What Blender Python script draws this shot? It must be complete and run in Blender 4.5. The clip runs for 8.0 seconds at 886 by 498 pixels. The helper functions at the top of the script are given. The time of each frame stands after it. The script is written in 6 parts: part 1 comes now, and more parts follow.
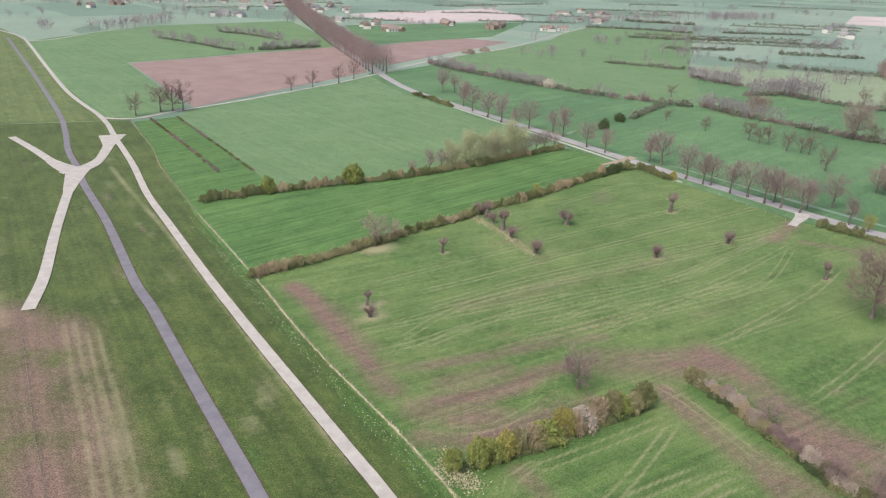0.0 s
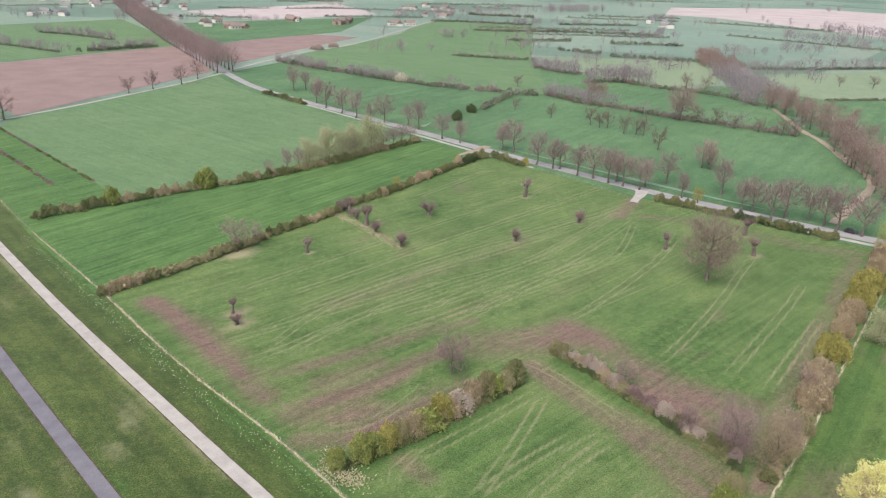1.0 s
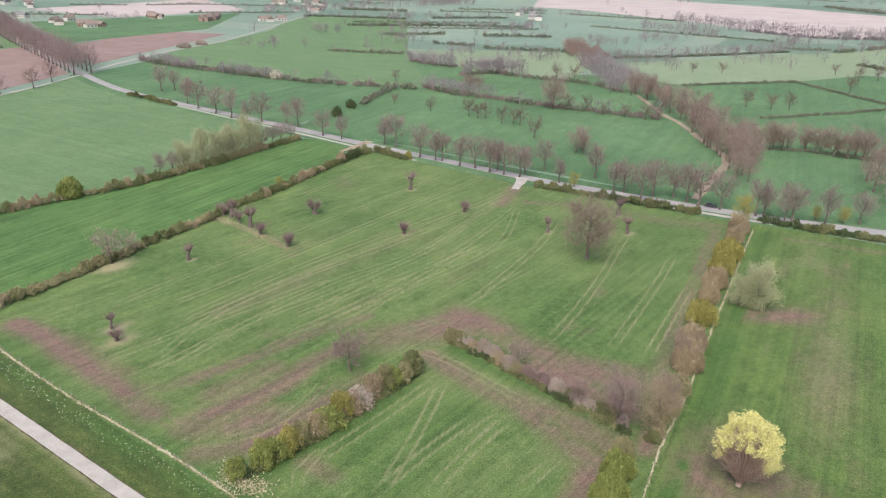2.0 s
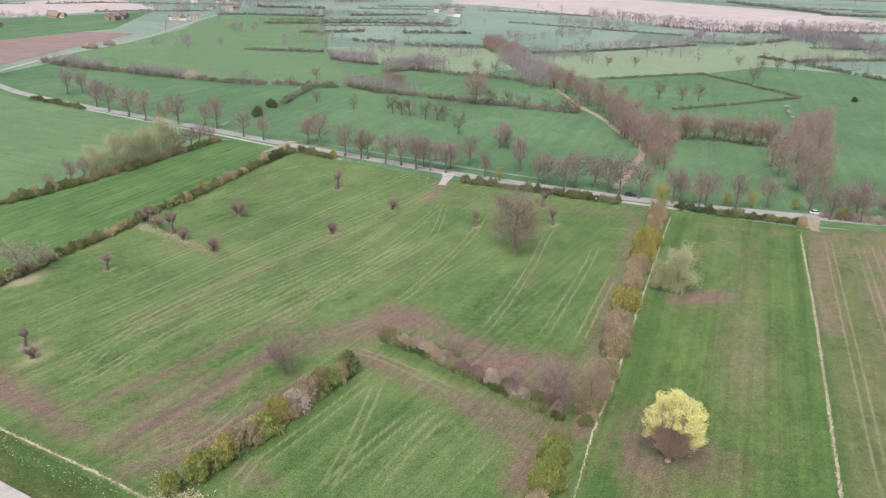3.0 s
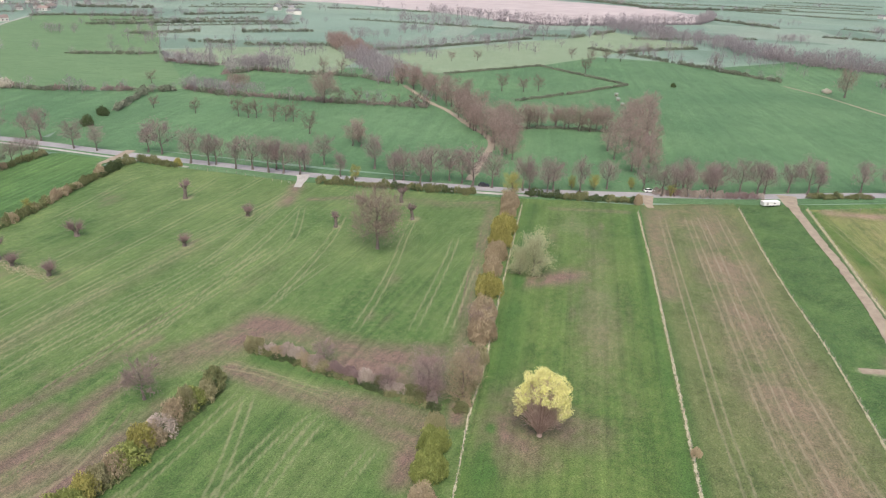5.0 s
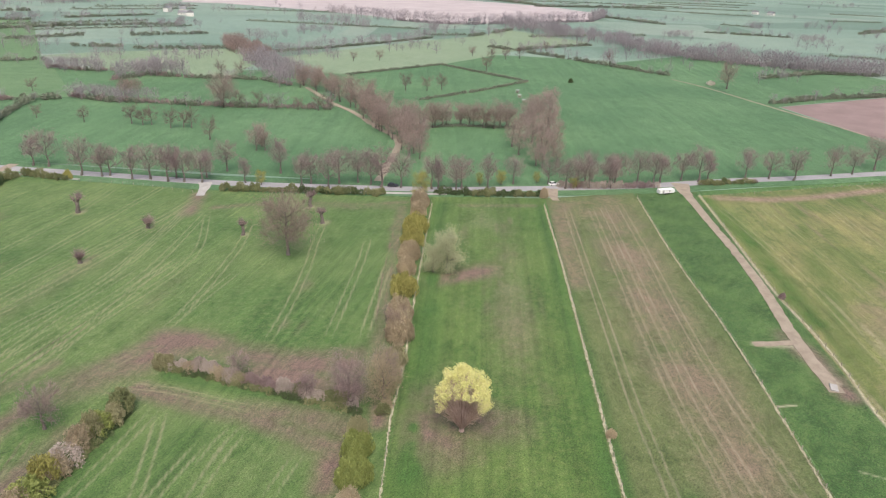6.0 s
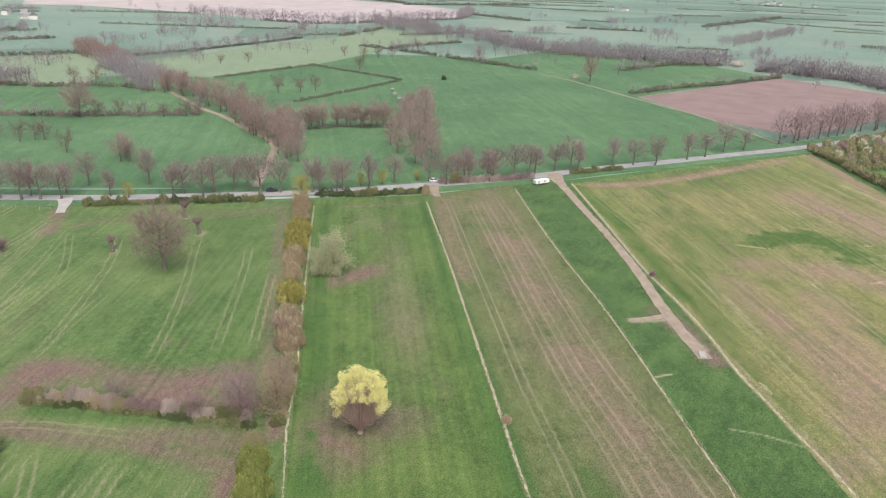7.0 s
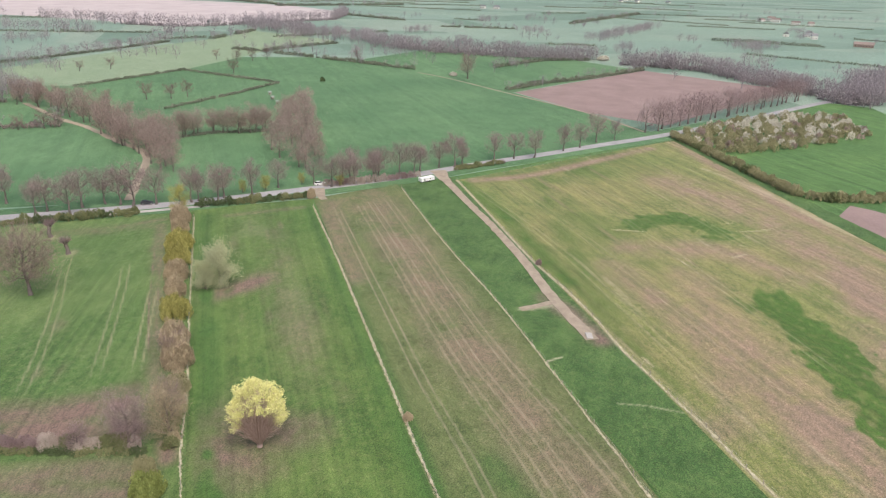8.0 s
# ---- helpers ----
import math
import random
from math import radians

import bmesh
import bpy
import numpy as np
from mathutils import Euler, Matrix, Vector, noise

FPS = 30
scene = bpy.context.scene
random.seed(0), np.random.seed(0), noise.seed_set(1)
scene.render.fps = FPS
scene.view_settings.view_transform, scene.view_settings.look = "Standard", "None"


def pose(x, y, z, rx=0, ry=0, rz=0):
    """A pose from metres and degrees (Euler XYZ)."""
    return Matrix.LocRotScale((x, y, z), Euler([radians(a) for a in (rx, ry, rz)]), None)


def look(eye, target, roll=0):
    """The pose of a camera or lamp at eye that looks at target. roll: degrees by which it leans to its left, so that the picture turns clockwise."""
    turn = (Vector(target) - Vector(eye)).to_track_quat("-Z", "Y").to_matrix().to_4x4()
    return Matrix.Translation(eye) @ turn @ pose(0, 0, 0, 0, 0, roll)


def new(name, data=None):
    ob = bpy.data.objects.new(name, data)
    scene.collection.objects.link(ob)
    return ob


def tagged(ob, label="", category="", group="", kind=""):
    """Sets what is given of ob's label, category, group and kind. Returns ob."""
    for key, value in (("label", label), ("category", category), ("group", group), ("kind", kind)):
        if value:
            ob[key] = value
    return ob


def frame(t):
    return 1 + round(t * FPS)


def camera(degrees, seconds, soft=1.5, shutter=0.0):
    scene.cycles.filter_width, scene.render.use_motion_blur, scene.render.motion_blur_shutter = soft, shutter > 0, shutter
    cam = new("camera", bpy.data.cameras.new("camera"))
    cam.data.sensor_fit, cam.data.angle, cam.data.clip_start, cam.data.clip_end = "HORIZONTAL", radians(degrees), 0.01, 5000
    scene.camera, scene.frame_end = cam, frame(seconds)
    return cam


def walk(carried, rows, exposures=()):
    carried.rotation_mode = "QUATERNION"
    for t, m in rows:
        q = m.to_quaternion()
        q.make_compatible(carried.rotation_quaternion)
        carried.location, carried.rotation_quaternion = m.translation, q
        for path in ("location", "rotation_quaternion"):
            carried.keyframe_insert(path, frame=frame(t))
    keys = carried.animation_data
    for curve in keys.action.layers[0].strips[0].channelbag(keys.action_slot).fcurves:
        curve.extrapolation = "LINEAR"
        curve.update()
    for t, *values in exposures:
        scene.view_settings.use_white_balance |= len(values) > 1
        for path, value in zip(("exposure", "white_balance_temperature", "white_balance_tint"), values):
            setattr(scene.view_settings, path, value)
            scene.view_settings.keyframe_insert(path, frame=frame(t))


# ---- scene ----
cam = camera(65.6, 8.0, 1.1)
PATH = [
    (0, (-2.066, -0.631, 79.735), (-2.025, 1.212, 78.958), 1.3),
    (0.5, (-2.206, -0.94, 79.755), (-1.968, 0.886, 78.976), 1.4),
    (1, (-2.351, -1.33, 79.767), (-1.923, 0.461, 78.987), 1.5),
    (1.5, (-2.493, -1.735, 79.781), (-1.9, 0.008, 78.998), 1.5),
    (2, (-2.714, -2.045, 79.797), (-1.981, -0.358, 79.011), 1.6),
    (3.5, (-3.554, -2.249, 79.908), (-2.56, -0.703, 79.121), 1.8),
    (4, (-3.754, -2.303, 79.984), (-2.677, -0.813, 79.198), 1.9),
    (5.5, (-4.121, -2.217, 80.529), (-2.791, -0.945, 79.747), 2.0),
    (6, (-4.255, -2.242, 80.655), (-2.834, -1.07, 79.877), 2.0),
    (6.5, (-4.37, -2.267, 80.781), (-2.853, -1.22, 80.006), 2.0),
    (7, (-4.535, -2.361, 80.881), (-2.925, -1.46, 80.11), 2.0),
    (7.5, (-4.673, -2.495, 80.954), (-2.983, -1.749, 80.187), 2.0),
    (8, (-4.863, -2.678, 81.017), (-3.119, -2.063, 80.255), 1.9),
]
walk(cam, [(t, look(eye, target, roll)) for t, eye, target, roll in PATH])

# ---- daylight: thin overcast, the sun high and wide behind cloud ----
world = bpy.data.worlds.new("overcast_sky")
scene.world = world
world.use_nodes = True
wn = world.node_tree.nodes
sky = wn.new("ShaderNodeTexSky")
sky.sky_type = "NISHITA"
sky.sun_disc = False
sky.sun_elevation, sky.sun_rotation = radians(58), radians(225)
sky.air_density, sky.dust_density, sky.ozone_density = 1.0, 7.0, 1.0
wn["Background"].inputs["Strength"].default_value = 0.13
scene.view_settings.exposure = 0.49
world.node_tree.links.new(sky.outputs["Color"], wn["Background"].inputs["Color"])
sun = new("sun", bpy.data.lights.new("sun", "SUN"))
sun.data.energy, sun.data.angle, sun.data.color = 1.5, radians(40), (1.0, 0.97, 0.94)
sun.matrix_world = pose(0, 0, 200, 32, 0, -45)


# ---- materials ----
def nodes_of(name):
    m = bpy.data.materials.new(name)
    m.use_nodes = True
    n, l = m.node_tree.nodes, m.node_tree.links
    return m, n, l, n["Principled BSDF"]


def noise_node(n, l, scale, detail=6.0, rough=0.6, stretch=None, turn=0.0):
    geo = n.new("ShaderNodeNewGeometry")
    mp = n.new("ShaderNodeMapping")
    mp.vector_type = "TEXTURE"
    mp.inputs["Scale"].default_value = stretch or (1, 1, 1)
    mp.inputs["Rotation"].default_value = (0, 0, radians(turn))
    tex = n.new("ShaderNodeTexNoise")
    tex.inputs["Scale"].default_value, tex.inputs["Detail"].default_value, tex.inputs["Roughness"].default_value = scale, detail, rough
    l.new(geo.outputs["Position"], mp.inputs["Vector"])
    l.new(mp.outputs["Vector"], tex.inputs["Vector"])
    return tex.outputs["Fac"]


def ramp(n, l, fac, stops):
    r = n.new("ShaderNodeValToRGB")
    els = r.color_ramp.elements
    while len(els) < len(stops):
        els.new(0.5)
    for e, (p, c) in zip(els, stops):
        e.position, e.color = p, (*c, 1) if len(c) == 3 else c
    l.new(fac, r.inputs["Fac"])
    return r.outputs["Color"]


def mix(n, l, fac, a, b, how="MIX"):
    m = n.new("ShaderNodeMix")
    m.data_type, m.blend_type = "RGBA", how
    for sock, v in ((m.inputs["Factor"], fac), (m.inputs[6], a), (m.inputs[7], b)):
        if hasattr(v, "is_linked"):
            l.new(v, sock)
        elif isinstance(v, tuple):
            sock.default_value = (*v, 1)
        else:
            sock.default_value = v
    return m.outputs[2]


def math_node(n, l, op, a, b=0.0, clamp=False):
    m = n.new("ShaderNodeMath")
    m.operation, m.use_clamp = op, clamp
    for sock, v in zip(m.inputs, (a, b)):
        if hasattr(v, "is_linked"):
            l.new(v, sock)
        else:
            sock.default_value = v
    return m.outputs[0]


def attr(n, name):
    a = n.new("ShaderNodeAttribute")
    a.attribute_name = name
    return a.outputs["Fac"]


def bump(n, l, bsdf, height, strength, distance):
    b = n.new("ShaderNodeBump")
    b.inputs["Strength"].default_value, b.inputs["Distance"].default_value = strength, distance
    l.new(height, b.inputs["Height"])
    l.new(b.outputs["Normal"], bsdf.inputs["Normal"])


def grass(name, dark, light, dry, soil=(0.165, 0.115, 0.103), pale=(0.26, 0.25, 0.15), lush=((0.034, 0.09, 0.02), (0.062, 0.128, 0.034)), row=0.0, turn=0.0, painted=False, coarse=0.03, rowscale=1.0, sheen=0.06, grain=1.0):
    """Short grass or young crop: broad drifts, tufts, drilled rows; worn earth and pale wheel marks where painted."""
    m, n, l, bsdf = nodes_of(name)
    broad = noise_node(n, l, coarse, 5, 0.6)
    tuft = noise_node(n, l, 0.6, 9, 0.78)
    fine = noise_node(n, l, 3.0, 6, 0.85)
    speck = noise_node(n, l, 1.3, 7, 0.85)
    col = ramp(n, l, broad, [(0.36, dark), (0.66, light)])
    clump = noise_node(n, l, 0.2, 5, 0.62, (1.0, 2.2, 1.0), turn - 90)
    col = mix(n, l, min(1.0, 0.9 * grain), col, ramp(n, l, clump, [(0.34, (0.66, 0.74, 0.64)), (0.5, (1, 1, 1)), (0.66, (1.24, 1.16, 1.2))]), "MULTIPLY")
    col = mix(n, l, math_node(n, l, "MULTIPLY", ramp(n, l, tuft, [(0.46, (0, 0, 0)), (0.7, (1, 1, 1))]), 0.6), col, dry)
    if painted:
        both = math_node(n, l, "SUBTRACT", mix(n, l, 0.5, tuft, speck), 0.5)

        def shown(key, rough, gain):
            a = attr(n, key)
            edge = math_node(n, l, "ADD", math_node(n, l, "MULTIPLY", a, gain), math_node(n, l, "MULTIPLY", both, rough))
            return math_node(n, l, "MULTIPLY", edge, math_node(n, l, "MULTIPLY", a, 4.0, True), True)
        col = mix(n, l, shown("lush", 2.0, 0.95), col, mix(n, l, tuft, lush[0], lush[1]))
        col = mix(n, l, shown("soil", 0.55, 1.05), col, mix(n, l, tuft, tuple(c * 0.8 for c in soil), tuple(c * 1.2 for c in soil)))
    col = mix(n, l, 1.0, col, ramp(n, l, tuft, [(0.32, (0.78, 0.82, 0.76)), (0.64, (1.16, 1.13, 1.13))]), "MULTIPLY")
    g = min(0.8 * grain, 0.95)
    col = mix(n, l, min(0.75 * grain, 1.0), col, ramp(n, l, speck, [(0.33, (0.4, 0.48, 0.4)), (0.46, (1, 1, 1)), (0.56, (1, 1, 1)), (0.68, (1.55, 1.46, 1.4))]), "MULTIPLY")
    col = mix(n, l, 1.0, col, ramp(n, l, fine, [(0.3, (1 - g, 1 - g * 0.95, 1 - g)), (0.72, (1 + g, 1 + g * 0.95, 1 + g * 0.9))]), "MULTIPLY")
    if row:
        lines = noise_node(n, l, rowscale, 4, 0.65, (1.0, 90.0, 1.0), turn - 90)
        col = mix(n, l, row, col, ramp(n, l, lines, [(0.35, (0.5, 0.56, 0.5)), (0.65, (1.55, 1.48, 1.4))]), "MULTIPLY")
    if painted:
        col = mix(n, l, shown("pale", 1.2, 0.95), col, mix(n, l, fine, tuple(c * 0.7 for c in pale), tuple(c * 1.3 for c in pale)))
    l.new(col, bsdf.inputs["Base Color"])
    bsdf.inputs["Roughness"].default_value = 0.8
    bsdf.inputs["Specular IOR Level"].default_value = 0.2
    # whitening at grazing angles; set higher on far fields to imitate haze
    bsdf.inputs["Sheen Weight"].default_value, bsdf.inputs["Sheen Roughness"].default_value = sheen, 0.55
    bump(n, l, bsdf, mix(n, l, 0.5, tuft, fine), 0.6, 0.3)
    return m


def plain(name, a, b, scale=1.0, rough=0.9, fine=8.0, spec=0.3, relief=0.02):
    """A surface of two near colours in stains and grain."""
    m, n, l, bsdf = nodes_of(name)
    col = ramp(n, l, noise_node(n, l, scale, 6, 0.65), [(0.33, a), (0.68, b)])
    g = noise_node(n, l, fine, 3, 0.7)
    col = mix(n, l, 0.5, col, ramp(n, l, g, [(0.3, (0.7, 0.7, 0.7)), (0.7, (1.25, 1.25, 1.25))]), "MULTIPLY")
    l.new(col, bsdf.inputs["Base Color"])
    bsdf.inputs["Roughness"].default_value = rough
    bsdf.inputs["Specular IOR Level"].default_value = spec
    if relief:
        bump(n, l, bsdf, g, 0.5, relief)
    return m


def foliage(name, stops, plant=0.4, clear=0.12):
    """Leaves or twigs: each piece and each plant a little different."""
    m, n, l, bsdf = nodes_of(name)
    geo, info = n.new("ShaderNodeNewGeometry"), n.new("ShaderNodeObjectInfo")
    both = math_node(n, l, "ADD", math_node(n, l, "MULTIPLY", geo.outputs["Random Per Island"], 1.0 - plant), math_node(n, l, "MULTIPLY", info.outputs["Random"], plant))
    l.new(ramp(n, l, both, stops), bsdf.inputs["Base Color"])
    bsdf.inputs["Roughness"].default_value = 0.7
    bsdf.inputs["Specular IOR Level"].default_value = 0.25
    through_light, both_ways = n.new("ShaderNodeBsdfTranslucent"), n.new("ShaderNodeMixShader")
    both_ways.inputs["Fac"].default_value = clear
    l.new(bsdf.inputs["Base Color"].links[0].from_socket, through_light.inputs["Color"])
    l.new(bsdf.outputs["BSDF"], both_ways.inputs[1])
    l.new(through_light.outputs["BSDF"], both_ways.inputs[2])
    l.new(both_ways.outputs["Shader"], n["Material Output"].inputs["Surface"])
    return m


GRASS = grass("pasture_grass", (0.06, 0.125, 0.034), (0.124, 0.184, 0.067), (0.155, 0.18, 0.088), painted=True, grain=0.95, row=0.32, turn=28, rowscale=0.9, coarse=0.03)
GRASS_LUSH = grass("strip_pasture_grass", (0.058, 0.12, 0.028), (0.1, 0.16, 0.046), (0.13, 0.152, 0.062), painted=True, row=0.4, turn=37, rowscale=0.5, coarse=0.03, grain=0.9)
GRASS_DEEP = grass("deep_green_strip_grass", (0.042, 0.1, 0.028), (0.07, 0.136, 0.04), (0.105, 0.14, 0.054), painted=True, pale=(0.4, 0.37, 0.27), coarse=0.09, grain=1.3)
GRASS_WILD = grass("dike_grass", (0.044, 0.078, 0.02), (0.072, 0.108, 0.03), (0.11, 0.114, 0.045), painted=True, coarse=0.05, row=0.3, turn=-58, rowscale=0.5, grain=1.35)
BANK_FAR = grass("far_bank_grass", (0.08, 0.122, 0.044), (0.11, 0.152, 0.056), (0.145, 0.152, 0.07), coarse=0.03, row=0.3, turn=-58, rowscale=0.3)
CROP = grass("young_crop", (0.052, 0.128, 0.038), (0.08, 0.165, 0.05), (0.1, 0.16, 0.058), row=0.6, turn=40, rowscale=0.7)
# meadow and lea: field greens with extra blue painted in for haze
MEADOW = grass("smooth_meadow", (0.086, 0.166, 0.074), (0.113, 0.196, 0.093), (0.125, 0.194, 0.098), row=0.18, turn=-52, rowscale=0.25, grain=0.55, sheen=0.08)
LEA = grass("deep_green_lea", (0.054, 0.132, 0.058), (0.094, 0.186, 0.088), (0.106, 0.182, 0.094), coarse=0.016, row=0.26, turn=40, rowscale=0.2, grain=0.75, sheen=0.07)
# pale pasture of its own, with some haze added to the colour
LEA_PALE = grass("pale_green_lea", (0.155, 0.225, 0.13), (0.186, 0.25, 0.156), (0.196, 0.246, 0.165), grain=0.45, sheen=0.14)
# far pasture green, paled and blued to paint in distance haze
FARLAND_HAZED = grass("hazed_far_pasture", (0.118, 0.2, 0.155), (0.172, 0.252, 0.208), (0.187, 0.252, 0.216), coarse=0.006, grain=0.5, sheen=0.2)
STUBBLE = grass("thin_brown_sward", (0.08, 0.122, 0.042), (0.118, 0.14, 0.06), (0.145, 0.146, 0.076), soil=(0.2, 0.145, 0.118), pale=(0.27, 0.235, 0.165), row=0.18, turn=37.7, rowscale=0.8, painted=True)
PATCHY = grass("patchy_drilled_sward", (0.13, 0.168, 0.052), (0.205, 0.196, 0.086), (0.245, 0.206, 0.13), soil=(0.24, 0.176, 0.14), pale=(0.38, 0.33, 0.23), lush=((0.03, 0.085, 0.012), (0.062, 0.128, 0.022)), row=0.32, turn=37.7, rowscale=0.5, painted=True, coarse=0.02)
PLOUGH = plain("ploughed_reddish_soil", (0.205, 0.148, 0.14), (0.26, 0.195, 0.185), 0.05, 0.95, 1.2)
# pale bare earth, lightened and blued further for the haze over it
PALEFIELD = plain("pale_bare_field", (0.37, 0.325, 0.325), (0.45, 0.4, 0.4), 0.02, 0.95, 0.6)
ASPHALT = plain("path_asphalt", (0.135, 0.132, 0.158), (0.18, 0.178, 0.205), 0.25, 0.85)
ROADWAY = plain("worn_road_asphalt", (0.25, 0.243, 0.256), (0.33, 0.322, 0.332), 0.15, 0.85)
CONCRETE = plain("pale_concrete", (0.31, 0.3, 0.285), (0.41, 0.395, 0.375), 0.3, 0.9)
GRAVEL = plain("sandy_gravel", (0.235, 0.195, 0.152), (0.33, 0.28, 0.222), 0.35, 0.95)
DRY = plain("dry_grass_mat", (0.26, 0.25, 0.16), (0.52, 0.48, 0.36), 1.6, 0.95, 4.0)
DIRT = plain("damp_dirt_edge", (0.06, 0.055, 0.036), (0.11, 0.098, 0.066), 0.9, 0.95, 5.0)
BARK = plain("grey_brown_bark", (0.12, 0.1, 0.09), (0.19, 0.162, 0.148), 2.0, 0.95, 9.0)
TWIG = foliage("reddish_brown_twigs", [(0.1, (0.239, 0.173, 0.174)), (0.5, (0.342, 0.255, 0.253)), (0.95, (0.449, 0.351, 0.343))], 0.35, 0.42)
TWIG_PALE = foliage("grey_buff_twigs", [(0.1, (0.286, 0.214, 0.193)), (0.5, (0.385, 0.296, 0.268)), (0.95, (0.493, 0.394, 0.360))], 0.45, 0.42)
# brown twigs lightened towards grey-purple: aerial haze put into the colour
TWIG_FAR_HAZED = foliage("hazed_far_twigs", [(0.1, (0.348, 0.309, 0.326)), (0.5, (0.378, 0.339, 0.354)), (0.95, (0.414, 0.372, 0.386))], 0.5, 0.45)
BUDS = foliage("opening_green_buds", [(0.05, (0.207, 0.194, 0.061)), (0.45, (0.315, 0.298, 0.094)), (0.95, (0.430, 0.403, 0.144))], 0.35)
EVERGREEN = foliage("dark_green_leaves", [(0.1, (0.054, 0.083, 0.036)), (0.9, (0.112, 0.144, 0.065))], 0.2)
HEDGEMIX = foliage("brown_green_hedge_leaves", [(0.05, (0.117, 0.138, 0.062)), (0.5, (0.184, 0.200, 0.094)), (0.95, (0.274, 0.273, 0.145))], 0.5)
# hedge leaves greyed and lightened, so the colour carries the haze
FARHEDGE_HAZED = foliage("hazed_far_hedge_leaves", [(0.05, (0.147, 0.171, 0.127)), (0.95, (0.254, 0.269, 0.204))], 0.2)
OLIVE = foliage("olive_orchard_leaves", [(0.05, (0.215, 0.207, 0.111)), (0.95, (0.381, 0.356, 0.213))], 0.45)
BUFF = foliage("buff_olive_shrub_twigs", [(0.05, (0.308, 0.249, 0.175)), (0.5, (0.433, 0.358, 0.249)), (0.95, (0.570, 0.482, 0.339))], 0.45, 0.3)
FRESH = foliage("fresh_green_leaves", [(0.05, (0.150, 0.188, 0.053)), (0.95, (0.302, 0.337, 0.110))], 0.3)
TWIG_DARK = foliage("dark_brown_twigs", [(0.1, (0.174, 0.120, 0.110)), (0.95, (0.317, 0.229, 0.210))], 0.3, 0.42)
ROD = foliage("reddish_willow_rods", [(0.1, (0.42, 0.3, 0.265)), (0.95, (0.64, 0.5, 0.45))], 0.2, 0.35)
WILLOWLEAF = foliage("silver_green_willow_leaves", [(0.05, (0.38, 0.395, 0.25)), (0.95, (0.5, 0.51, 0.335))], 0.3, 0.3)
YELLOW = foliage("yellow_willow_shoots", [(0.05, (0.58, 0.55, 0.2)), (0.5, (0.72, 0.7, 0.31)), (0.95, (0.82, 0.8, 0.44))])
BLOSSOM = foliage("white_blossom", [(0.05, (0.468, 0.433, 0.357)), (0.95, (0.714, 0.689, 0.612))], 0.3)
BLOSSOM_PINK = foliage("pinkish_blossom", [(0.05, (0.304, 0.248, 0.216)), (0.95, (0.512, 0.448, 0.400))])
STRAW = foliage("dry_grass_blades", [(0.05, (0.320, 0.281, 0.185)), (0.95, (0.544, 0.499, 0.370))])
WOOD = plain("weathered_post_wood", (0.24, 0.21, 0.17), (0.36, 0.32, 0.27), 3.0, 0.9)
WHITE = plain("white_paint", (0.72, 0.72, 0.71), (0.8, 0.8, 0.79), 1.0, 0.4, 4.0, 0.5, 0)
DARKGLASS = plain("dark_window_glass", (0.02, 0.022, 0.025), (0.035, 0.038, 0.042), 1.0, 0.12, 2.0, 0.5, 0)
RUBBER = plain("black_rubber", (0.015, 0.015, 0.015), (0.03, 0.03, 0.03), 2.0, 0.8, 9.0, 0.3, 0)
DARKPAINT = plain("dark_car_paint", (0.03, 0.032, 0.037), (0.05, 0.052, 0.058), 1.0, 0.25, 4.0, 0.5, 0)
BRICK = plain("red_brick_wall", (0.29, 0.215, 0.19), (0.37, 0.28, 0.25), 0.6, 0.9)
RENDERED = plain("whitewashed_wall", (0.6, 0.58, 0.55), (0.74, 0.72, 0.69), 0.5, 0.85)
ROOF = plain("red_brown_roof_tiles", (0.2, 0.158, 0.145), (0.27, 0.22, 0.2), 0.7, 0.85)
ROOF_GREY = plain("grey_slate_roof", (0.16, 0.16, 0.17), (0.27, 0.27, 0.28), 0.7, 0.7)


# ---- mesh helpers ----
def mesh_from(name, verts, faces, material, smooth=False):
    me = bpy.data.meshes.new(name)
    me.from_pydata(np.asarray(verts).tolist(), [], faces.tolist() if isinstance(faces, np.ndarray) else faces)
    for m in material if isinstance(material, (list, tuple)) else (material,):
        me.materials.append(m)
    if smooth:
        me.shade_smooth()
    return me


def part(name, me, parent=None, label="", at=None):
    ob = new(name, me)
    ob.parent = parent
    if at is not None:
        ob.matrix_basis = at
    if label:
        ob["label"] = label
    return ob


def line_points(pts, step):
    """Points about every step metres along a bent line, with the way it runs there."""
    pts = [Vector((*p[:2], 0)) for p in pts]
    out, ways = [], []
    for a, b in zip(pts, pts[1:]):
        k = max(1, round((b - a).length / step))
        for i in range(k):
            out.append(a.lerp(b, i / k))
            ways.append((b - a).normalized())
    out.append(pts[-1])
    ways.append(ways[-1])
    return out, ways


def smooth_line(pts, step):
    """A Catmull-Rom line through the points."""
    p = [np.array(q[:2], float) for q in pts]
    p = [2 * p[0] - p[1]] + p + [2 * p[-1] - p[-2]]
    out = []
    for a, b, c, d in zip(p, p[1:], p[2:], p[3:]):
        k = max(1, int(np.linalg.norm(c - b) / step))
        for i in range(k):
            t = i / k
            out.append(0.5 * (2 * b + (c - a) * t + (2 * a - 5 * b + 4 * c - d) * t * t + (3 * b - a - 3 * c + d) * t ** 3))
    out.append(p[-2])
    return np.array(out)


